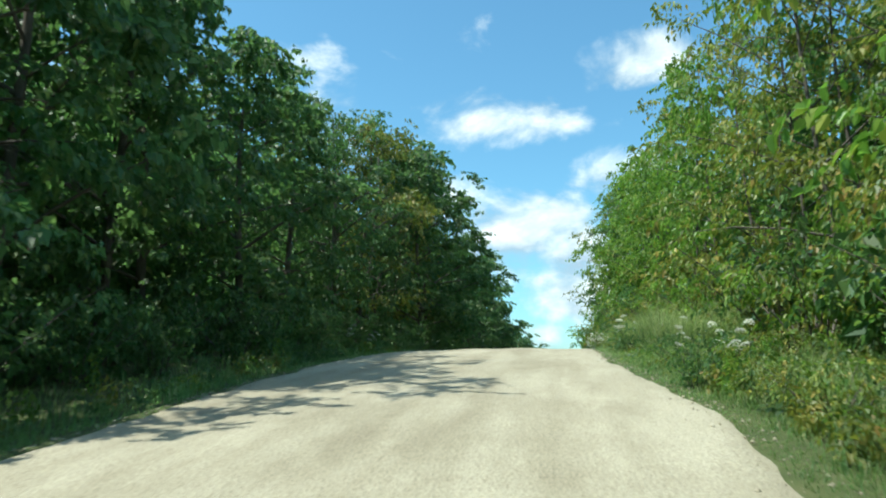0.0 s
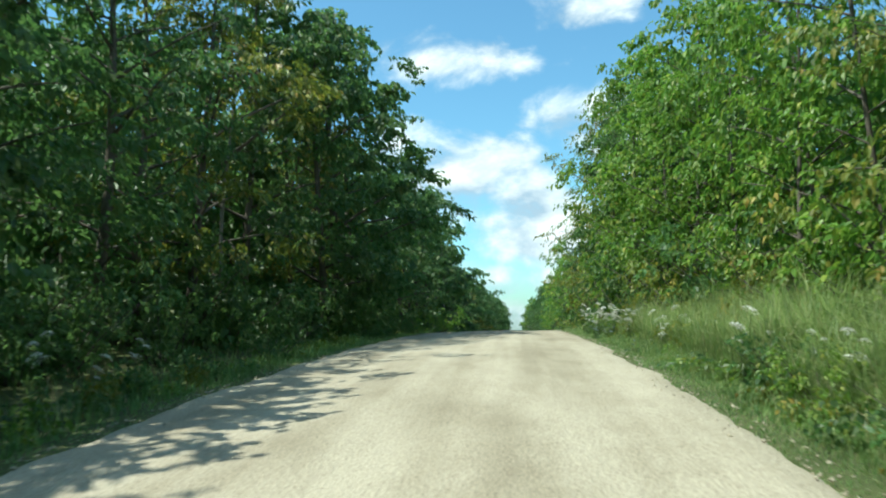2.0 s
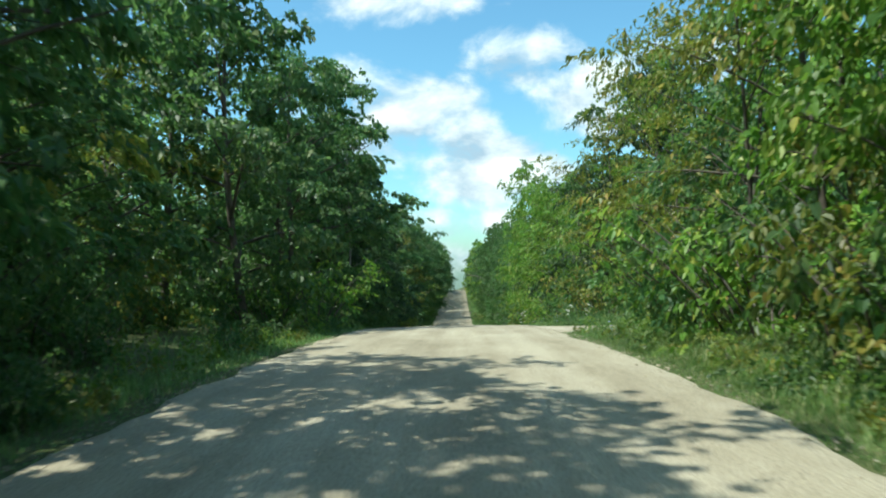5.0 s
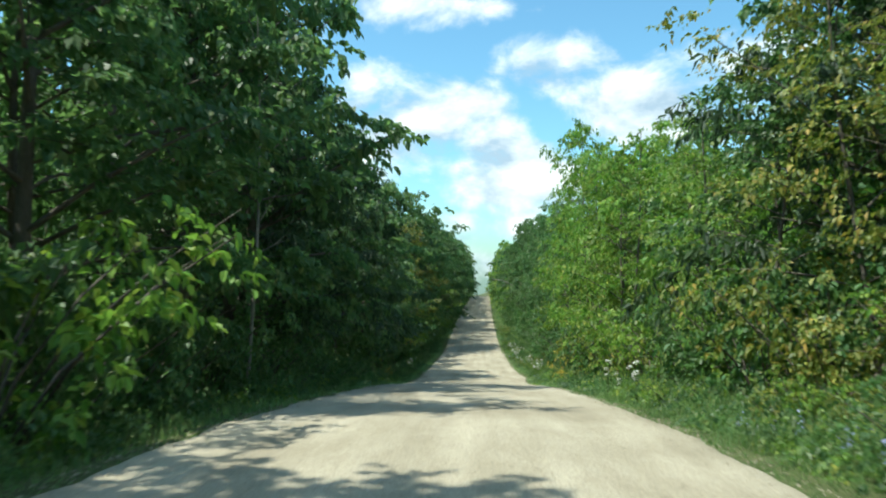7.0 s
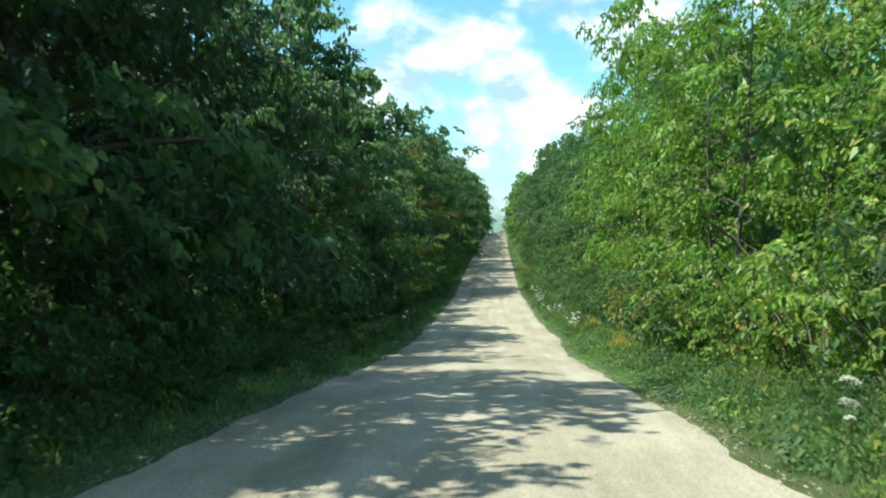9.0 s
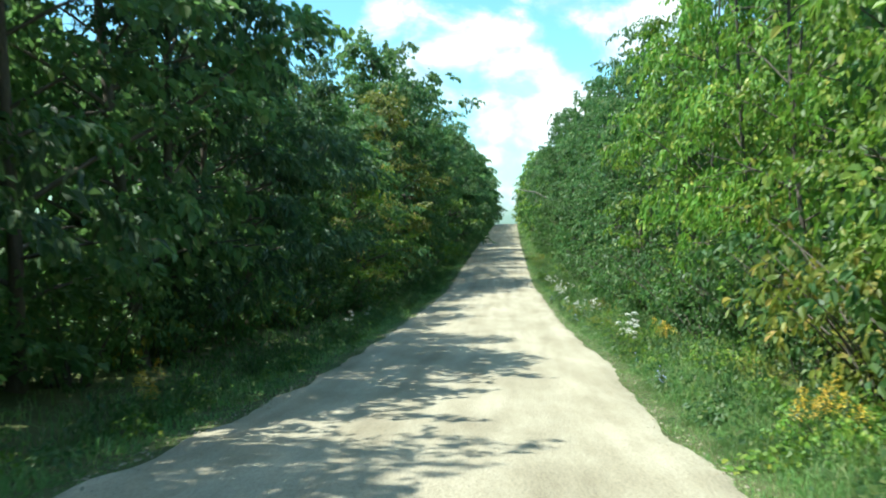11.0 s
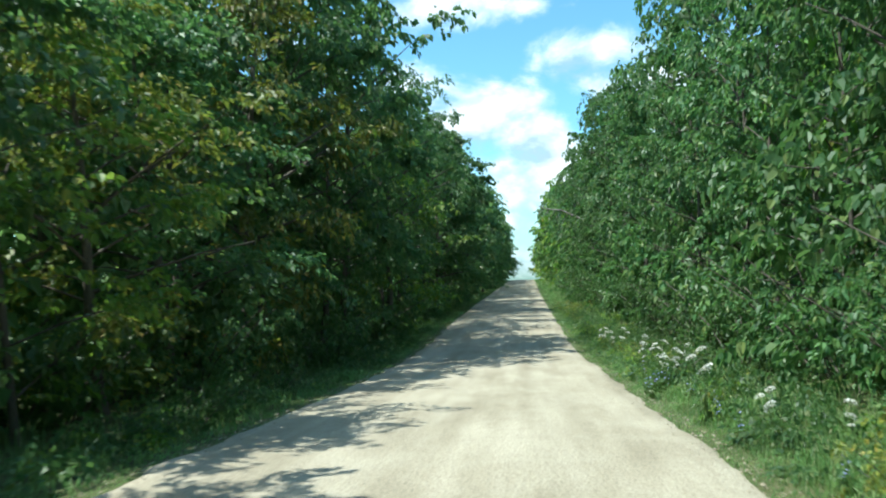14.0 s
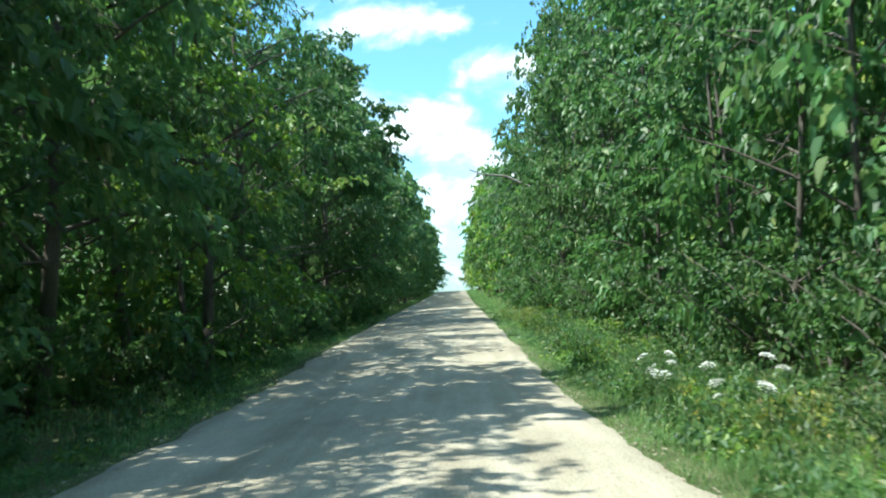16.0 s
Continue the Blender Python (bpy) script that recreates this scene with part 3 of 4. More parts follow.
def plant(ob, x, y, s=1.0, sz=None, lean=0.0, group=""):
    """The thing itself at its first place, copies of it at the others."""
    m = stand(x, y, s, sz, lean)
    c = ob
    if ob in used:
        c = copy_thing(ob, m)
    used.add(ob)
    c.matrix_basis = m
    if group:
        c["group"] = group
    return c


def line(y, knots):
    return float(np.interp(y, [k[0] for k in knots], [k[1] for k in knots]))


def row_at(y, knots):
    """Where the row of trunks stands at y: its distance from the road's middle line."""
    return line(y, knots) + float(centre(y))


def in_mouth(x, y, room):
    return x > 0 and SIDE0 - room < y < SIDE1 + room


# height of the front trees and the line of their trunks along the way
TALL_L = [(0, 12), (17, 12), (25, 10.2), (38, 10.6), (44, 12.5), (52, 13), (57, 11.5), (60, 8.2), (66.5, 8.2), (70, 12), (77, 11.4), (85, 11.6), (91, 14.4), (106, 14.6), (111, 13), (116, 10.4), (134, 10.4), (141, 13.6), (150, 14.6), (182, 14.6), (210, 15), (340, 14.5)]
LINE_L = [(0, -8.2), (30, -8.0), (42, -6.6), (48, -6.6), (53, -7.6), (58, -8.6), (61, -9.4), (67, -9.4), (70.5, -7.6), (76, -6.9), (88, -7.3), (106, -7.3), (118, -7.1), (150, -6.1), (168, -5.5), (200, -5.2), (340, -5.0)]
TALL_R = [(0, 10.5), (20, 12), (35, 12), (42, 10.5), (50, 12.5), (60, 13.2), (69, 13.5), (76, 10), (88, 9.2), (97, 11.5), (106, 13.6), (115, 16), (127, 16.3), (140, 15), (160, 14.4), (175, 15), (200, 14), (340, 13.5)]
LINE_R = [(0, 7.8), (22, 7.7), (30, 7.9), (36, 7.4), (41, 6.8), (46, 6.2), (54, 6.1), (60, 6.9), (68, 8.2), (76, 8.0), (84, 7.7), (100, 7.5), (112, 7.9), (130, 8.0), (152, 7.7), (166, 7.55), (182, 7.1), (210, 6.5), (340, 5.9)]
for side, tall, row, gap in ((-1, TALL_L, LINE_L, 3.1), (1, TALL_R, LINE_R, 2.6)):
    y = -6.0
    while y < 318:
        near = y < 190
        yy, xx = y + rnd.uniform(-1.0, 1.0), row_at(y, row) + rnd.uniform(-0.7, 1.3) * side
        h = line(yy, tall) * rnd.choice([0.72, 0.85, 0.95, 1.0, 1.04, 1.1]) / 10.0
        if near:
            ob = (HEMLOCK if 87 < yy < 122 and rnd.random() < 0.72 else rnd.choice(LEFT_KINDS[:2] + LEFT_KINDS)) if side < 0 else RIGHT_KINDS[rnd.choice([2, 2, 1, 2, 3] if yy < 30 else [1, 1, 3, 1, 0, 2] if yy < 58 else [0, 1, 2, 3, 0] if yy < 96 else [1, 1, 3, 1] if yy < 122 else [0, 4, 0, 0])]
        else:
            ob = rnd.choice(FAR[:2] if side < 0 else FAR)
        if not in_mouth(xx, yy, 2.0) and not (side < 0 and 69.8 < yy < 72.8):
            plant(ob, xx, yy, min(1.3, 0.72 + 0.4 * h) if side < 0 else min(1.1, 0.68 + 0.36 * h), h, rnd.uniform(-3, 3), group="trees along the road")
        y += gap * (1.05 + 0.28 * math.sin(1.1 * y)) if near else 3.4
plant(RIGHT_KINDS[2], 6.5, 56.4, 1.15, 1.3, group="trees along the road")
plant(LEFT_KINDS[0], -6.7, 88.0, 1.45, 1.65, group="trees along the road")
plant(LEFT_KINDS[0], -6.3, 67.3, 1.15, 1.25, group="trees along the road")
plant(LEFT_KINDS[1], -6.5, 74.6, 1.2, 1.2, group="trees along the road")
plant(LEFT_KINDS[0], 11.8, 84.5, 1.3, 1.45, group="trees along the road")
plant(HEMLOCK, 10.3, 83.0, 1.35, 1.5, group="trees along the road")
plant(LEFT_KINDS[1], -6.2, 46.0, 1.5, 1.4, group="trees along the road")
plant(LEFT_KINDS[2], -8.4, 80.5, 1.2, 1.5, group="trees along the road")
plant(RIGHT_KINDS[0], 5.7, 47.2, 1.05, 1.0, group="trees along the road")
plant(RIGHT_KINDS[1], 6.7, 40.8, 1.15, 1.2, group="trees along the road")
plant(LEFT_KINDS[0], -8.2, 145.0, 1.6, 1.8, group="trees along the road")
# bright-leaved kind stands in for sunlit crowns in the left wood
plant(RIGHT_KINDS[1], -5.9, 128.0, 0.95, 0.85, group="trees along the road")
plant(RIGHT_KINDS[1], -5.4, 154.5, 1.25, 1.15, group="trees along the road")
overhang = plant(RIGHT_KINDS[0], 6.6, 173.2, 1.0, 1.3, group="trees along the road")
limb = Wood()
foot = np.array([5.5, 173.2, floor_at(5.7, 173.2) + 6.2])
limb.add([foot, foot + (-1.5, -0.1, 0.75), foot + (-2.6, -0.2, 0.9), foot + (-3.2, -0.2, 1.15)], [0.085, 0.065, 0.045, 0.02], 5)
for q in (0.35, 0.5, 0.62, 0.74, 0.86):
    b = foot + np.array([-3.2, -0.2, 1.15]) * q
    limb.add([b, b + (-0.3, 0.1, -0.35), b + (-0.5, -0.1, -0.6)], [0.03, 0.02, 0.008], 4)
dead = part("dead_limb", limb.mesh("dead_limb", DEADWOOD), overhang, "bare grey limb reaching over the road")
dead.matrix_parent_inverse = overhang.matrix_basis.inverted()
plant(SNAG, -7.0, 36.8, 0.92, group="dead trees")
plant(SNAG, -5.0, 82.0, 0.74, group="dead trees")
plant(SNAG, -14.2, 144.0, 1.6, group="dead trees")
y = -4.0
while y < 195:
    for side, row in ((-1, LINE_L), (1, LINE_R)):
        yy = y + rnd.uniform(-0.7, 0.7)
        xx = row_at(yy, row) - side * (rnd.uniform(0.5, 1.6) if side > 0 else rnd.uniform(-0.4, 0.9))
        xx = max(xx, float(centre(yy)) + (4.6 if 46 < yy < 61 else 6.7 if 25 < yy < 36 else 5.6 if 28 < yy < 44 else 5.2) + rnd.uniform(0.0, 0.6)) if side > 0 else xx
        if in_mouth(xx, yy, 1.5):
            continue
        plant(rnd.choice(SHADE_SHRUB if side < 0 else SHRUB if yy < 106 else SHRUB[:1]), xx, yy, rnd.uniform(0.75, 1.2) if side < 0 else rnd.uniform(0.85, 1.45), group="shrubs on the verge")
    y += 2.1


for xx, yy, s in ((-4.9, 70.9, 1.45), (-5.4, 69.2, 1.3), (-4.8, 72.8, 0.95), (-5.6, 67.2, 1.1)):
    plant(SHRUB[1 if s > 1.2 else 0], xx, yy, s, group="shrubs on the verge")
y = 2.0
while y < 178:                                       # leafy weeds among the verge grass
    xx, yy = rnd.choice((rnd.uniform(3.7, 5.6), rnd.uniform(3.7, 5.6), rnd.uniform(-5.0, -3.9))), y + rnd.uniform(-0.6, 0.6)
    if not in_mouth(xx, yy, 1.6):
        plant(rnd.choice(SHRUB) if xx > 0 else SHADE_SHRUB[0], xx, yy, rnd.uniform(0.28, 0.5), group="shrubs on the verge")
    y += 1.35
y = -4.0
while y < 100:
    if y < 57 or y > 74:
        plant(rnd.choice(SHADE_SHRUB), rnd.uniform(-6.8, -5.4) if y < 57 else rnd.uniform(-6.0, -4.9), y + rnd.uniform(-0.6, 0.6), rnd.uniform(0.55, 0.95), group="shrubs on the verge")
    y += 1.7


def woodland():
    """The wood behind the front trees, joined: trunks and crowns of the far kinds."""
    parts, V, F, M, base = [], [], [], [], 0
    for ob in FAR:
        for ch in ob.children:
            me = ch.data
            co = np.empty(len(me.vertices) * 3)
            me.vertices.foreach_get("co", co)
            parts.append((ob.name, co.reshape(-1, 3), [tuple(p.vertices) for p in me.polygons], me.materials[0]))
    mats = [BARK, LEAF_MAPLE, LEAF_LIFTED, LEAF_BRIGHT]
    y = -8.0
    while y < 318:
        for side, tall, row in ((-1, TALL_L, LINE_L), (1, TALL_R, LINE_R)):
            for depth in (4.0, 8.0):
                yy, xx = y + rnd.uniform(-1.5, 1.5), row_at(y, row) + side * (depth + rnd.uniform(-1, 1))
                if (in_mouth(xx, yy, 2.0) and xx < 20) or (side < 0 and 56 < yy < 90):
                    continue
                h = line(yy, tall) * rnd.uniform(0.8, 1.05) / 10.0
                kind = rnd.choice([0, 1, 1] if side < 0 else [0, 1, 2])
                T = np.array(stand(xx, yy, 1.15, h))
                for nm, co, fc, mt in parts:
                    if nm != FAR[kind].name:
                        continue
                    V.append(co @ T[:3, :3].T + T[:3, 3])
                    F.extend(tuple(i + base for i in q) for q in fc)
                    M.extend([mats.index(mt)] * len(fc))
                    base += len(co)
        y += 4.8 if y < 190 else 7.5
    me = mesh_from("woodland", np.concatenate(V), F, mats[0])
    for m in mats[1:]:
        me.materials.append(m)
    me.polygons.foreach_set("material_index", np.array(M, np.int32))
    me.update()
    return tagged(new("woodland", me), "dense mixed summer wood behind the roadside trees", "wood", kind="stuff")


woodland()


def mass(name, label, seed, kinds, spots, category="wood"):
    """Many plants joined into one mesh of leaf blades: kinds are lists of (vertices, faces, material)."""
    mats, V, F, M, base = [BARK, LEAF_MAPLE, LEAF_LIFTED, LEAF_OLIVE, LEAF_BRIGHT], [], [], [], 0
    r = random.Random(seed)
    for x, y, s, sz in spots:
        T = np.array(pose(x, y, floor_at(x, y), 0, 0, r.uniform(0, 360)) @ Matrix.Diagonal((s, s, sz, 1)))
        for co, fc, mt in r.choice(kinds):
            V.append(co @ T[:3, :3].T + T[:3, 3])
            F.append(fc + base)
            M.append(np.full(len(fc), mats.index(mt), np.int32))
            base += len(co)
    me = mesh_from(name, np.concatenate(V), np.concatenate(F), mats[0])
    for m in mats[1:]:
        me.materials.append(m)
    me.polygons.foreach_set("material_index", np.concatenate(M))
    me.update()
    return tagged(new(name, me), label, category, kind="stuff")


def tuft(seed, mat, wide, tall, low, n, count, length):
    """Leaf blades of a plain crown, as arrays."""
    r = np.random.RandomState(seed)
    u = r.normal(size=(n, 3))
    u /= np.linalg.norm(u, axis=1, keepdims=True)
    c = u * r.uniform(0.45, 1.0, (n, 1)) * (wide, wide, (tall - low) / 2) + (0, 0, (tall + low) / 2)
    me = leaves(r, c, u, count, length, 0.7, length * 1.3, 0.5, mat, "tuft")
    co = np.empty(len(me.vertices) * 3)
    me.vertices.foreach_get("co", co)
    fc = np.array([tuple(p.vertices) for p in me.polygons])
    bpy.data.meshes.remove(me)
    return co.reshape(-1, 3), fc, mat


def post(tall, rad):
    v, f = tube([(0, 0, -0.3), (0.1, 0, tall * 0.5), (0, 0.1, tall)], [rad, rad * 0.7, rad * 0.2], 5)
    f = np.array(f)
    return v, np.concatenate([f[:, :3], f[:, [0, 2, 3]]]), BARK


low_kinds = [[tuft(71, LEAF_LIFTED, 1.2, 1.7, 0.1, 24, 7, 0.28)], [tuft(72, LEAF_MAPLE, 1.3, 2.3, 0.1, 26, 7, 0.3)], [tuft(73, LEAF_OLIVE, 1.0, 1.3, 0.1, 26, 8, 0.22)]]
deep_kinds = [[tuft(74, LEAF_LIFTED, 2.6, 10, 1.5, 40, 5, 0.78), post(9, 0.13)], [tuft(75, LEAF_MAPLE, 2.8, 11, 2.0, 42, 5, 0.78), post(10, 0.14)]]
spots = []
y = -6.0
while y < 200:
    for side, row in ((-1, LINE_L), (1, LINE_R)):
        for depth in (0.6, 2.6, 5.0, 7.5):
            xx, yy = row_at(y, row) + side * (depth + rnd.uniform(-0.8, 0.8)), y + rnd.uniform(-1, 1)
            if not in_mouth(xx, yy, 1.5):
                spots.append((xx, yy, rnd.uniform(0.8, 1.3), rnd.uniform(0.8, 1.4)))
    y += 2.3
mass("undergrowth", "low leafy undergrowth on the wood's floor", 8, low_kinds, spots)
spots = []
for _ in range(900):
    side, yy = rnd.choice((-1, 1)), rnd.uniform(-25, 330)
    xx = row_at(yy, LINE_L if side < 0 else LINE_R) + side * rnd.uniform(10.5, 48)
    if not (in_mouth(xx, yy, 3.0) and xx < 34):
        spots.append((xx, yy, rnd.uniform(0.9, 1.4), rnd.uniform(0.9, 1.35)))
mass("deep_wood", "broadleaf wood reaching back from the road", 9, deep_kinds, spots)


weed_kinds = [[tuft(81, LEAF_BRIGHT, 0.34, 0.62, 0.04, 15, 5, 0.10)], [tuft(82, LEAF_MAPLE, 0.36, 0.8, 0.04, 16, 5, 0.11)], [tuft(83, LEAF_BRIGHT, 0.26, 0.95, 0.05, 15, 5, 0.085)], [tuft(84, LEAF_OLIVE, 0.3, 0.55, 0.04, 15, 5, 0.09)]]
spots = []
for k in range(1900):
    yy = 2 + 176 * k / 1900 + rnd.uniform(-0.3, 0.3)
    xx = float(right_edge(yy) + centre(yy)) + 0.35 + abs(rnd.gauss(1.2, 1.1))
    if k % 5 == 0:
        xx = -3.6 - abs(rnd.gauss(0.5, 0.9))
    if not in_mouth(xx, yy, 1.0):
        far_in = min(1.0, (abs(xx - float(centre(yy))) - 3.0) / 1.3)
        spots.append((xx, yy, rnd.uniform(0.6, 1.15), rnd.uniform(0.5, 1.1) * (0.45 + 0.55 * far_in) * (0.6 if 28 < yy < 45 else 1.0)))
mass("verge_weeds", "broad-leaved light green and olive weeds among the roadside grass", 10, weed_kinds, [p for p in spots if p[1] < 66], "weeds")
mass("verge_weeds", "broad-leaved mid-green weeds among the roadside grass", 12, weed_kinds[1:2] * 3 + weed_kinds[:1], [p for p in spots if p[1] >= 66], "weeds")


# ---------------------------------------------------------------- grass
def grass_mesh(seed, n, xfun, y0, y1, tall, broad, mat):
    r = np.random.RandomState(seed)
    y = r.uniform(y0, y1, n)
    x = xfun(r, y, n)
    keep = ~((x > 2.4) & (y > SIDE0 - 1.0 * np.exp(-(x - 2.6) / 1.3)) & (y < SIDE1 + 1.7 * np.exp(-(x - 2.6) / 1.3)))
    x, y = x[keep], y[keep]
    n = len(x)
    z = bed(x, y) - 0.03
    xc = x - centre(y)
    edge = np.clip((np.where(xc > 0, xc - right_edge(y) + 3.0, -xc) - 2.9) / 1.2, 0.15, 1)
    h = tall * r.uniform(0.35, 1.15, n) * edge * (0.75 + 0.35 * wave(x, y, 17, 2.5))
    h = np.maximum(h, 0.06)
    az, lean = r.uniform(0, 6.28, n), r.uniform(0.1, 1.1, n)
    d = np.stack([np.cos(az), np.sin(az), 0 * az], 1)
    s = np.stack([-np.sin(az), np.cos(az), 0 * az], 1) * (broad * r.uniform(0.6, 1.4, n))[:, None]
    b = np.stack([x, y, z], 1)
    up = np.array([0, 0, 1.0])
    mid = b + up * (h * 0.6)[:, None] + d * (h * lean * 0.3)[:, None]
    tip = b + up * (h * (1 - 0.3 * lean))[:, None] + d * (h * lean)[:, None]
    V = np.stack([b - s, b + s, mid + s * 0.7, mid - s * 0.7, tip], 1).reshape(-1, 3)
    i = np.arange(n) * 5
    F = np.concatenate([np.stack([i, i + 1, i + 2], 1), np.stack([i, i + 2, i + 3], 1), np.stack([i + 3, i + 2, i + 4], 1)])
    return mesh_from("grass", V, F, mat)


def right_x(r, y, n):
    return centre(y) + right_edge(y) - 0.2 + np.abs(r.normal(0, 1.5, n)) * r.choice([0.3, 1.0, 1.0], n)


def left_x(r, y, n):
    return centre(y) - 2.95 - np.abs(r.normal(0, 1.6, n)) * r.choice([0.3, 1.0, 1.0], n)


def verge_x(r, y, n):
    return right_edge(y) + r.uniform(0, 4.4, n) ** 0.95


def bank_x(r, y, n):
    return right_edge(y) + 0.9 + r.uniform(0, 3.2, n)


for seed, n, f, a, b, tall, broad in ((7, 60000, verge_x, 8, 60, 0.74, 0.0075), (8, 8000, right_x, 95, 176, 0.88, 0.005), (9, 36000, bank_x, 19, 37, 1.65, 0.0075), (1, 62000, right_x, 0, 90, 0.74, 0.0055), (2, 78000, right_x, 90, 175, 0.70, 0.0055), (3, 12000, right_x, 175, 340, 0.7, 0.02),
                                      (4, 28000, left_x, 0, 90, 0.5, 0.009), (5, 32000, left_x, 90, 175, 0.45, 0.009), (6, 9000, left_x, 175, 340, 0.6, 0.02)):
    tagged(new("grass", grass_mesh(seed, n, f, a, b, tall, broad, DRY_GRASS if seed > 6 else GRASS)), "tall pale sunlit grass on the wide verge" if seed == 7 else "shoulder-high light green grass on the roadside bank" if seed == 9 else "thin pale seed stalks among the verge grass" if seed == 8 else "tall uneven green roadside grass with dry stalks", "grass", kind="stuff")


# ---------------------------------------------------------------- wild flowers
def bead(bmv, bmf, c, r, flat, rng, n=5):
    """A small cup of petals round c, tilted at random."""
    k = len(bmv)
    t = rng.normal(size=2) * 0.25
    bmv.append((c[0], c[1], c[2]))
    for j in range(n):
        a = j * 6.283 / n + rng.uniform(-0.2, 0.2)
        bmv.append((c[0] + r * np.cos(a), c[1] + r * np.sin(a), c[2] + flat * r + r * (t[0] * np.cos(a) + t[1] * np.sin(a))))
    for j in range(n):
        bmf.append((k, k + 1 + j, k + 1 + (j + 1) % n))


def make_flower(seed, kind, tall, label):
    rng = np.random.RandomState(seed)
    root = new({"lace": "wild_carrot", "blue": "chicory", "gold": "goldenrod"}[kind])
    root.empty_display_size = 0.1
    heads = []
    for k in range({"lace": 4, "blue": 3, "gold": 4}[kind]):
        w = Wood()
        az, ln = rng.uniform(0, 6.28), tall * rng.uniform(0.7, 1.0)
        lean = rng.uniform(0.05, 0.3)
        ln *= 1.0 if kind == "gold" else rng.uniform(0.62, 1.0)
        top = np.array([np.cos(az) * lean * ln, np.sin(az) * lean * ln, ln])
        w.add([(0, 0, -0.05), top * (0.45, 0.45, 0.5), top], [0.006, 0.005, 0.003], 4)
        part("stem", w.mesh("stem", STEM), root)
        heads.append(top)
    for top in heads:
        v, f = [], []
        if kind == "lace":
            R = rng.uniform(0.05, 0.085)
            lean_u = rng.normal(0, 0.35, 2)
            for j in range(46):
                a, q = j * 2.4, R * math.sqrt((j + 0.5) / 46)
                bead(v, f, (top[0] + q * np.cos(a), top[1] + q * np.sin(a), top[2] + 0.8 * math.sqrt(max(R * R * 1.05 - q * q, 0)) + q * (lean_u[0] * np.cos(a) + lean_u[1] * np.sin(a)) + rng.uniform(0, 0.008)), 0.013, 0.3, rng)
            part("umbel", mesh_from("umbel", v, f, LACE), root)
        elif kind == "blue":
            for j in range(4):
                q = rng.uniform(0.5, 1.0)
                bead(v, f, top * q + rng.normal(size=3) * 0.03, 0.015, 0.35, rng, 8)
            tagged(part("blossom", mesh_from("blossom", v, f, BLUE), root), kind="stuff")
        else:
            for j in range(70):
                q = rng.uniform(0, 1)
                bead(v, f, top + np.array([0.09 * q * np.cos(j), 0.09 * q * np.sin(j), 0.05 - 0.22 * q]) + rng.normal(size=3) * 0.02, 0.012, 0.5, rng, 4)
            tagged(part("plume", mesh_from("plume", v, f, GOLD), root), kind="stuff")
    lv = leaves(rng, np.array([h * rng.uniform(0.15, 0.6) for h in heads for _ in range(2)]), np.tile([1.0, 0, 0], (2 * len(heads), 1)), 5, 0.12, 0.25, 0.06, 1.5, STEM, "leaf_spray")
    tagged(part("foliage", lv, root), kind="stuff")
    return tagged(root, label, "flower")


FLOWERS = {"lace": [make_flower(51, "lace", 1.12, "wild carrot with flat white flower heads in roadside grass"), make_flower(52, "lace", 0.98, "wild carrot with flat white flower heads in roadside grass")],
           "blue": [make_flower(53, "blue", 0.7, "chicory with pale blue flowers in roadside grass")],
           "gold": [make_flower(54, "gold", 0.95, "goldenrod with yellow plumes on the road verge")]}
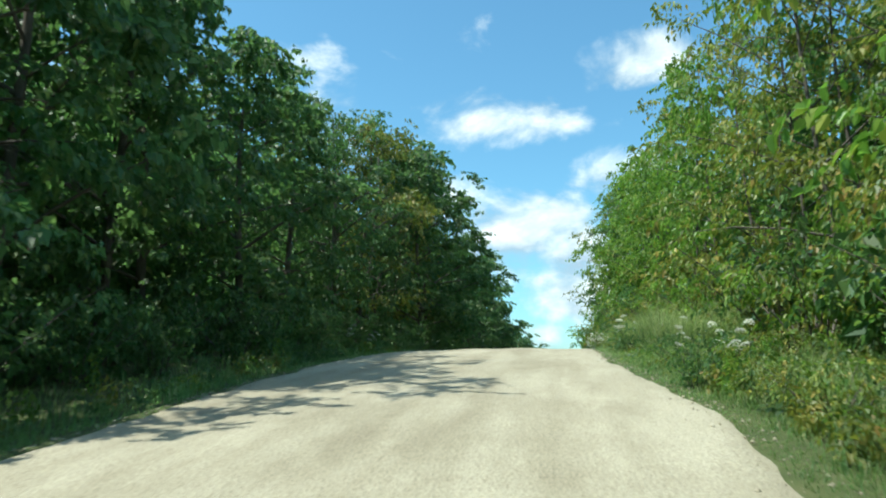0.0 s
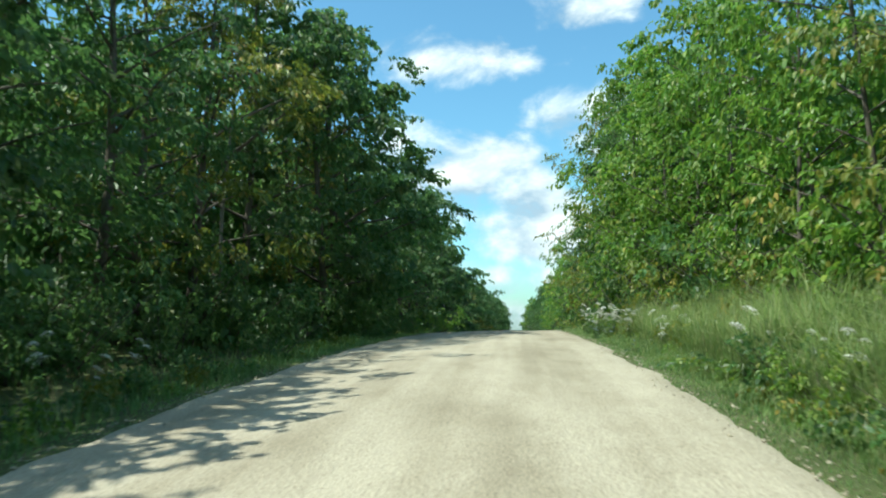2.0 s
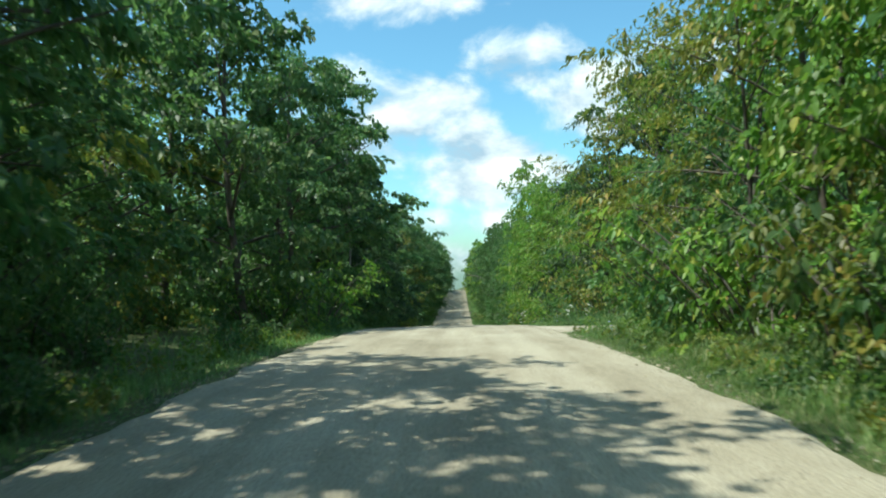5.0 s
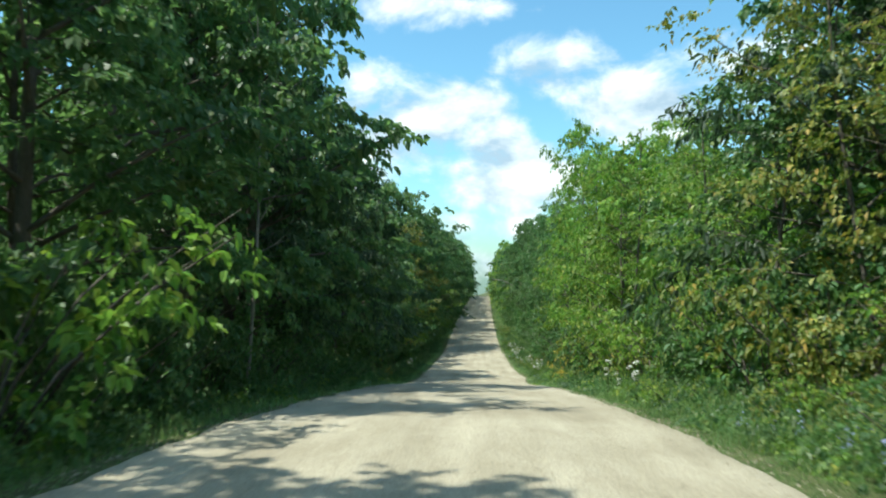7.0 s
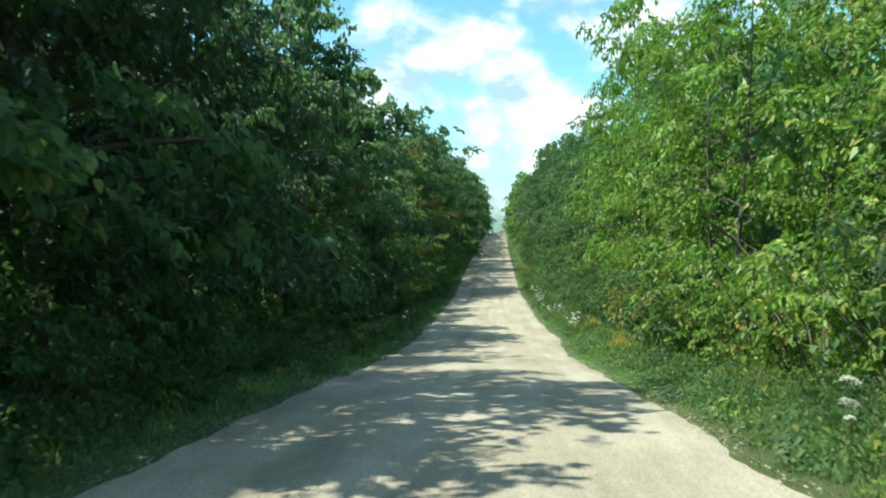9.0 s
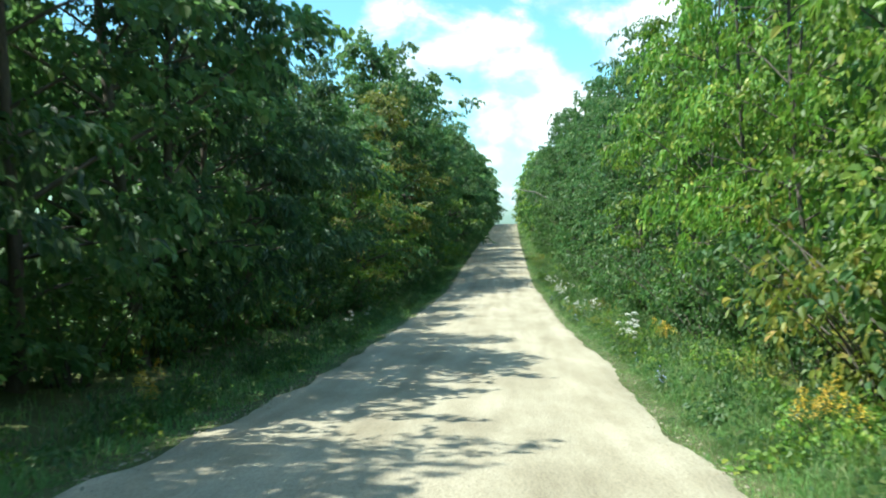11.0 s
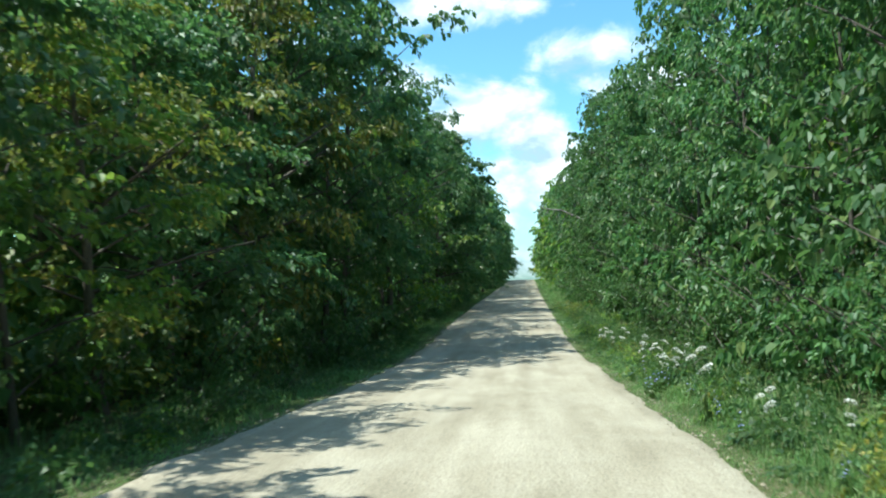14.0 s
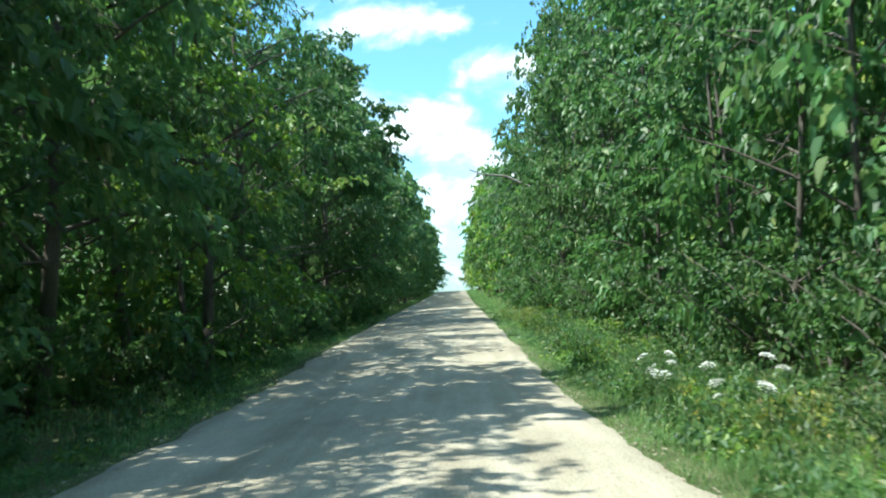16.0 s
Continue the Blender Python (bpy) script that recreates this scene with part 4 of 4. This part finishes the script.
# kind, how many, from x to x, from y to y
PATCHES = [("lace", 3, 3.6, 4.6, 10, 15), ("lace", 8, 3.3, 4.6, 17, 27), ("lace", 9, 3.3, 4.6, 30, 36), ("lace", 22, 3.2, 4.7, 36, 43.5), ("blue", 12, 3.1, 4.0, 33, 42), ("gold", 3, 4.8, 5.4, 36, 41),
           ("blue", 14, 3.5, 4.6, 69.5, 73.5), ("blue", 8, 3.5, 4.8, 60.5, 63.2), ("lace", 2, 3.8, 4.6, 66.5, 70), ("lace", 4, 3.3, 4.2, 78, 86), ("gold", 1, -4.1, -3.8, 101.8, 102.5), ("gold", 3, 3.9, 4.5, 100, 103),
           ("blue", 4, 3.3, 4.0, 104, 116), ("lace", 6, 3.6, 4.5, 111, 115), ("gold", 3, 4.8, 5.4, 113, 115), ("lace", 8, 3.3, 4.8, 119, 131), ("blue", 8, 3.2, 4.2, 119, 134),
           ("lace", 9, 3.7, 4.6, 134, 140), ("blue", 10, 3.2, 4.2, 131, 137), ("lace", 4, 3.6, 4.4, 143, 148), ("lace", 3, -4.6, -4.0, 24, 27), ("lace", 3, -4.6, -3.7, 116, 123), ("gold", 6, 4.9, 5.7, 29, 37), ("blue", 6, 3.5, 4.6, 26, 33)]
for kind, n, x0, x1, y0, y1 in PATCHES:
    for _ in range(n):
        plant(rnd.choice(FLOWERS[kind]), rnd.uniform(x0, x1), rnd.uniform(y0, y1), rnd.uniform(0.72, 1.2), group="wild flowers on the verge")


# ---------------------------------------------------------------- loose stones along the road's edges
def stones(seed, n, y0, y1):
    r = np.random.RandomState(seed)
    y = r.uniform(y0, y1, n)
    side = r.choice([-1, 1], n)
    x = np.where(side > 0, right_edge(y), LEFT) - side * np.abs(r.normal(0, 0.28, n)) + side * 0.12
    size = 0.008 + 0.02 * r.uniform(0, 1, n) ** 3
    octa = np.array([(1, 0, 0), (0, 1, 0), (-1, 0, 0), (0, -1, 0), (0, 0, 0.7), (0, 0, -0.7)], float)
    V = octa[None] * size[:, None, None] * r.uniform(0.6, 1.3, (n, 6, 1))
    a = r.uniform(0, 6.28, n)
    c, s = np.cos(a)[:, None], np.sin(a)[:, None]
    V = np.stack([V[:, :, 0] * c - V[:, :, 1] * s, V[:, :, 0] * s + V[:, :, 1] * c, V[:, :, 2]], -1)
    V += np.stack([x, y, np.maximum(road_z(x, y) - 0.1 * ((x > right_edge(y) - 0.1) | (x < LEFT + 0.1)), bed(x, y)) + 0.004], 1)[:, None]
    f = np.array([(0, 1, 4), (1, 2, 4), (2, 3, 4), (3, 0, 4), (1, 0, 5), (2, 1, 5), (3, 2, 5), (0, 3, 5)])
    return mesh_from("gravel_stones", V.reshape(-1, 3), (f[None] + 6 * np.arange(n)[:, None, None]).reshape(-1, 3), GRAVEL)


tagged(new("gravel_stones", stones(61, 9000, 4, 160)), "loose pale stones along the gravel road's edges", "stones", kind="stuff")
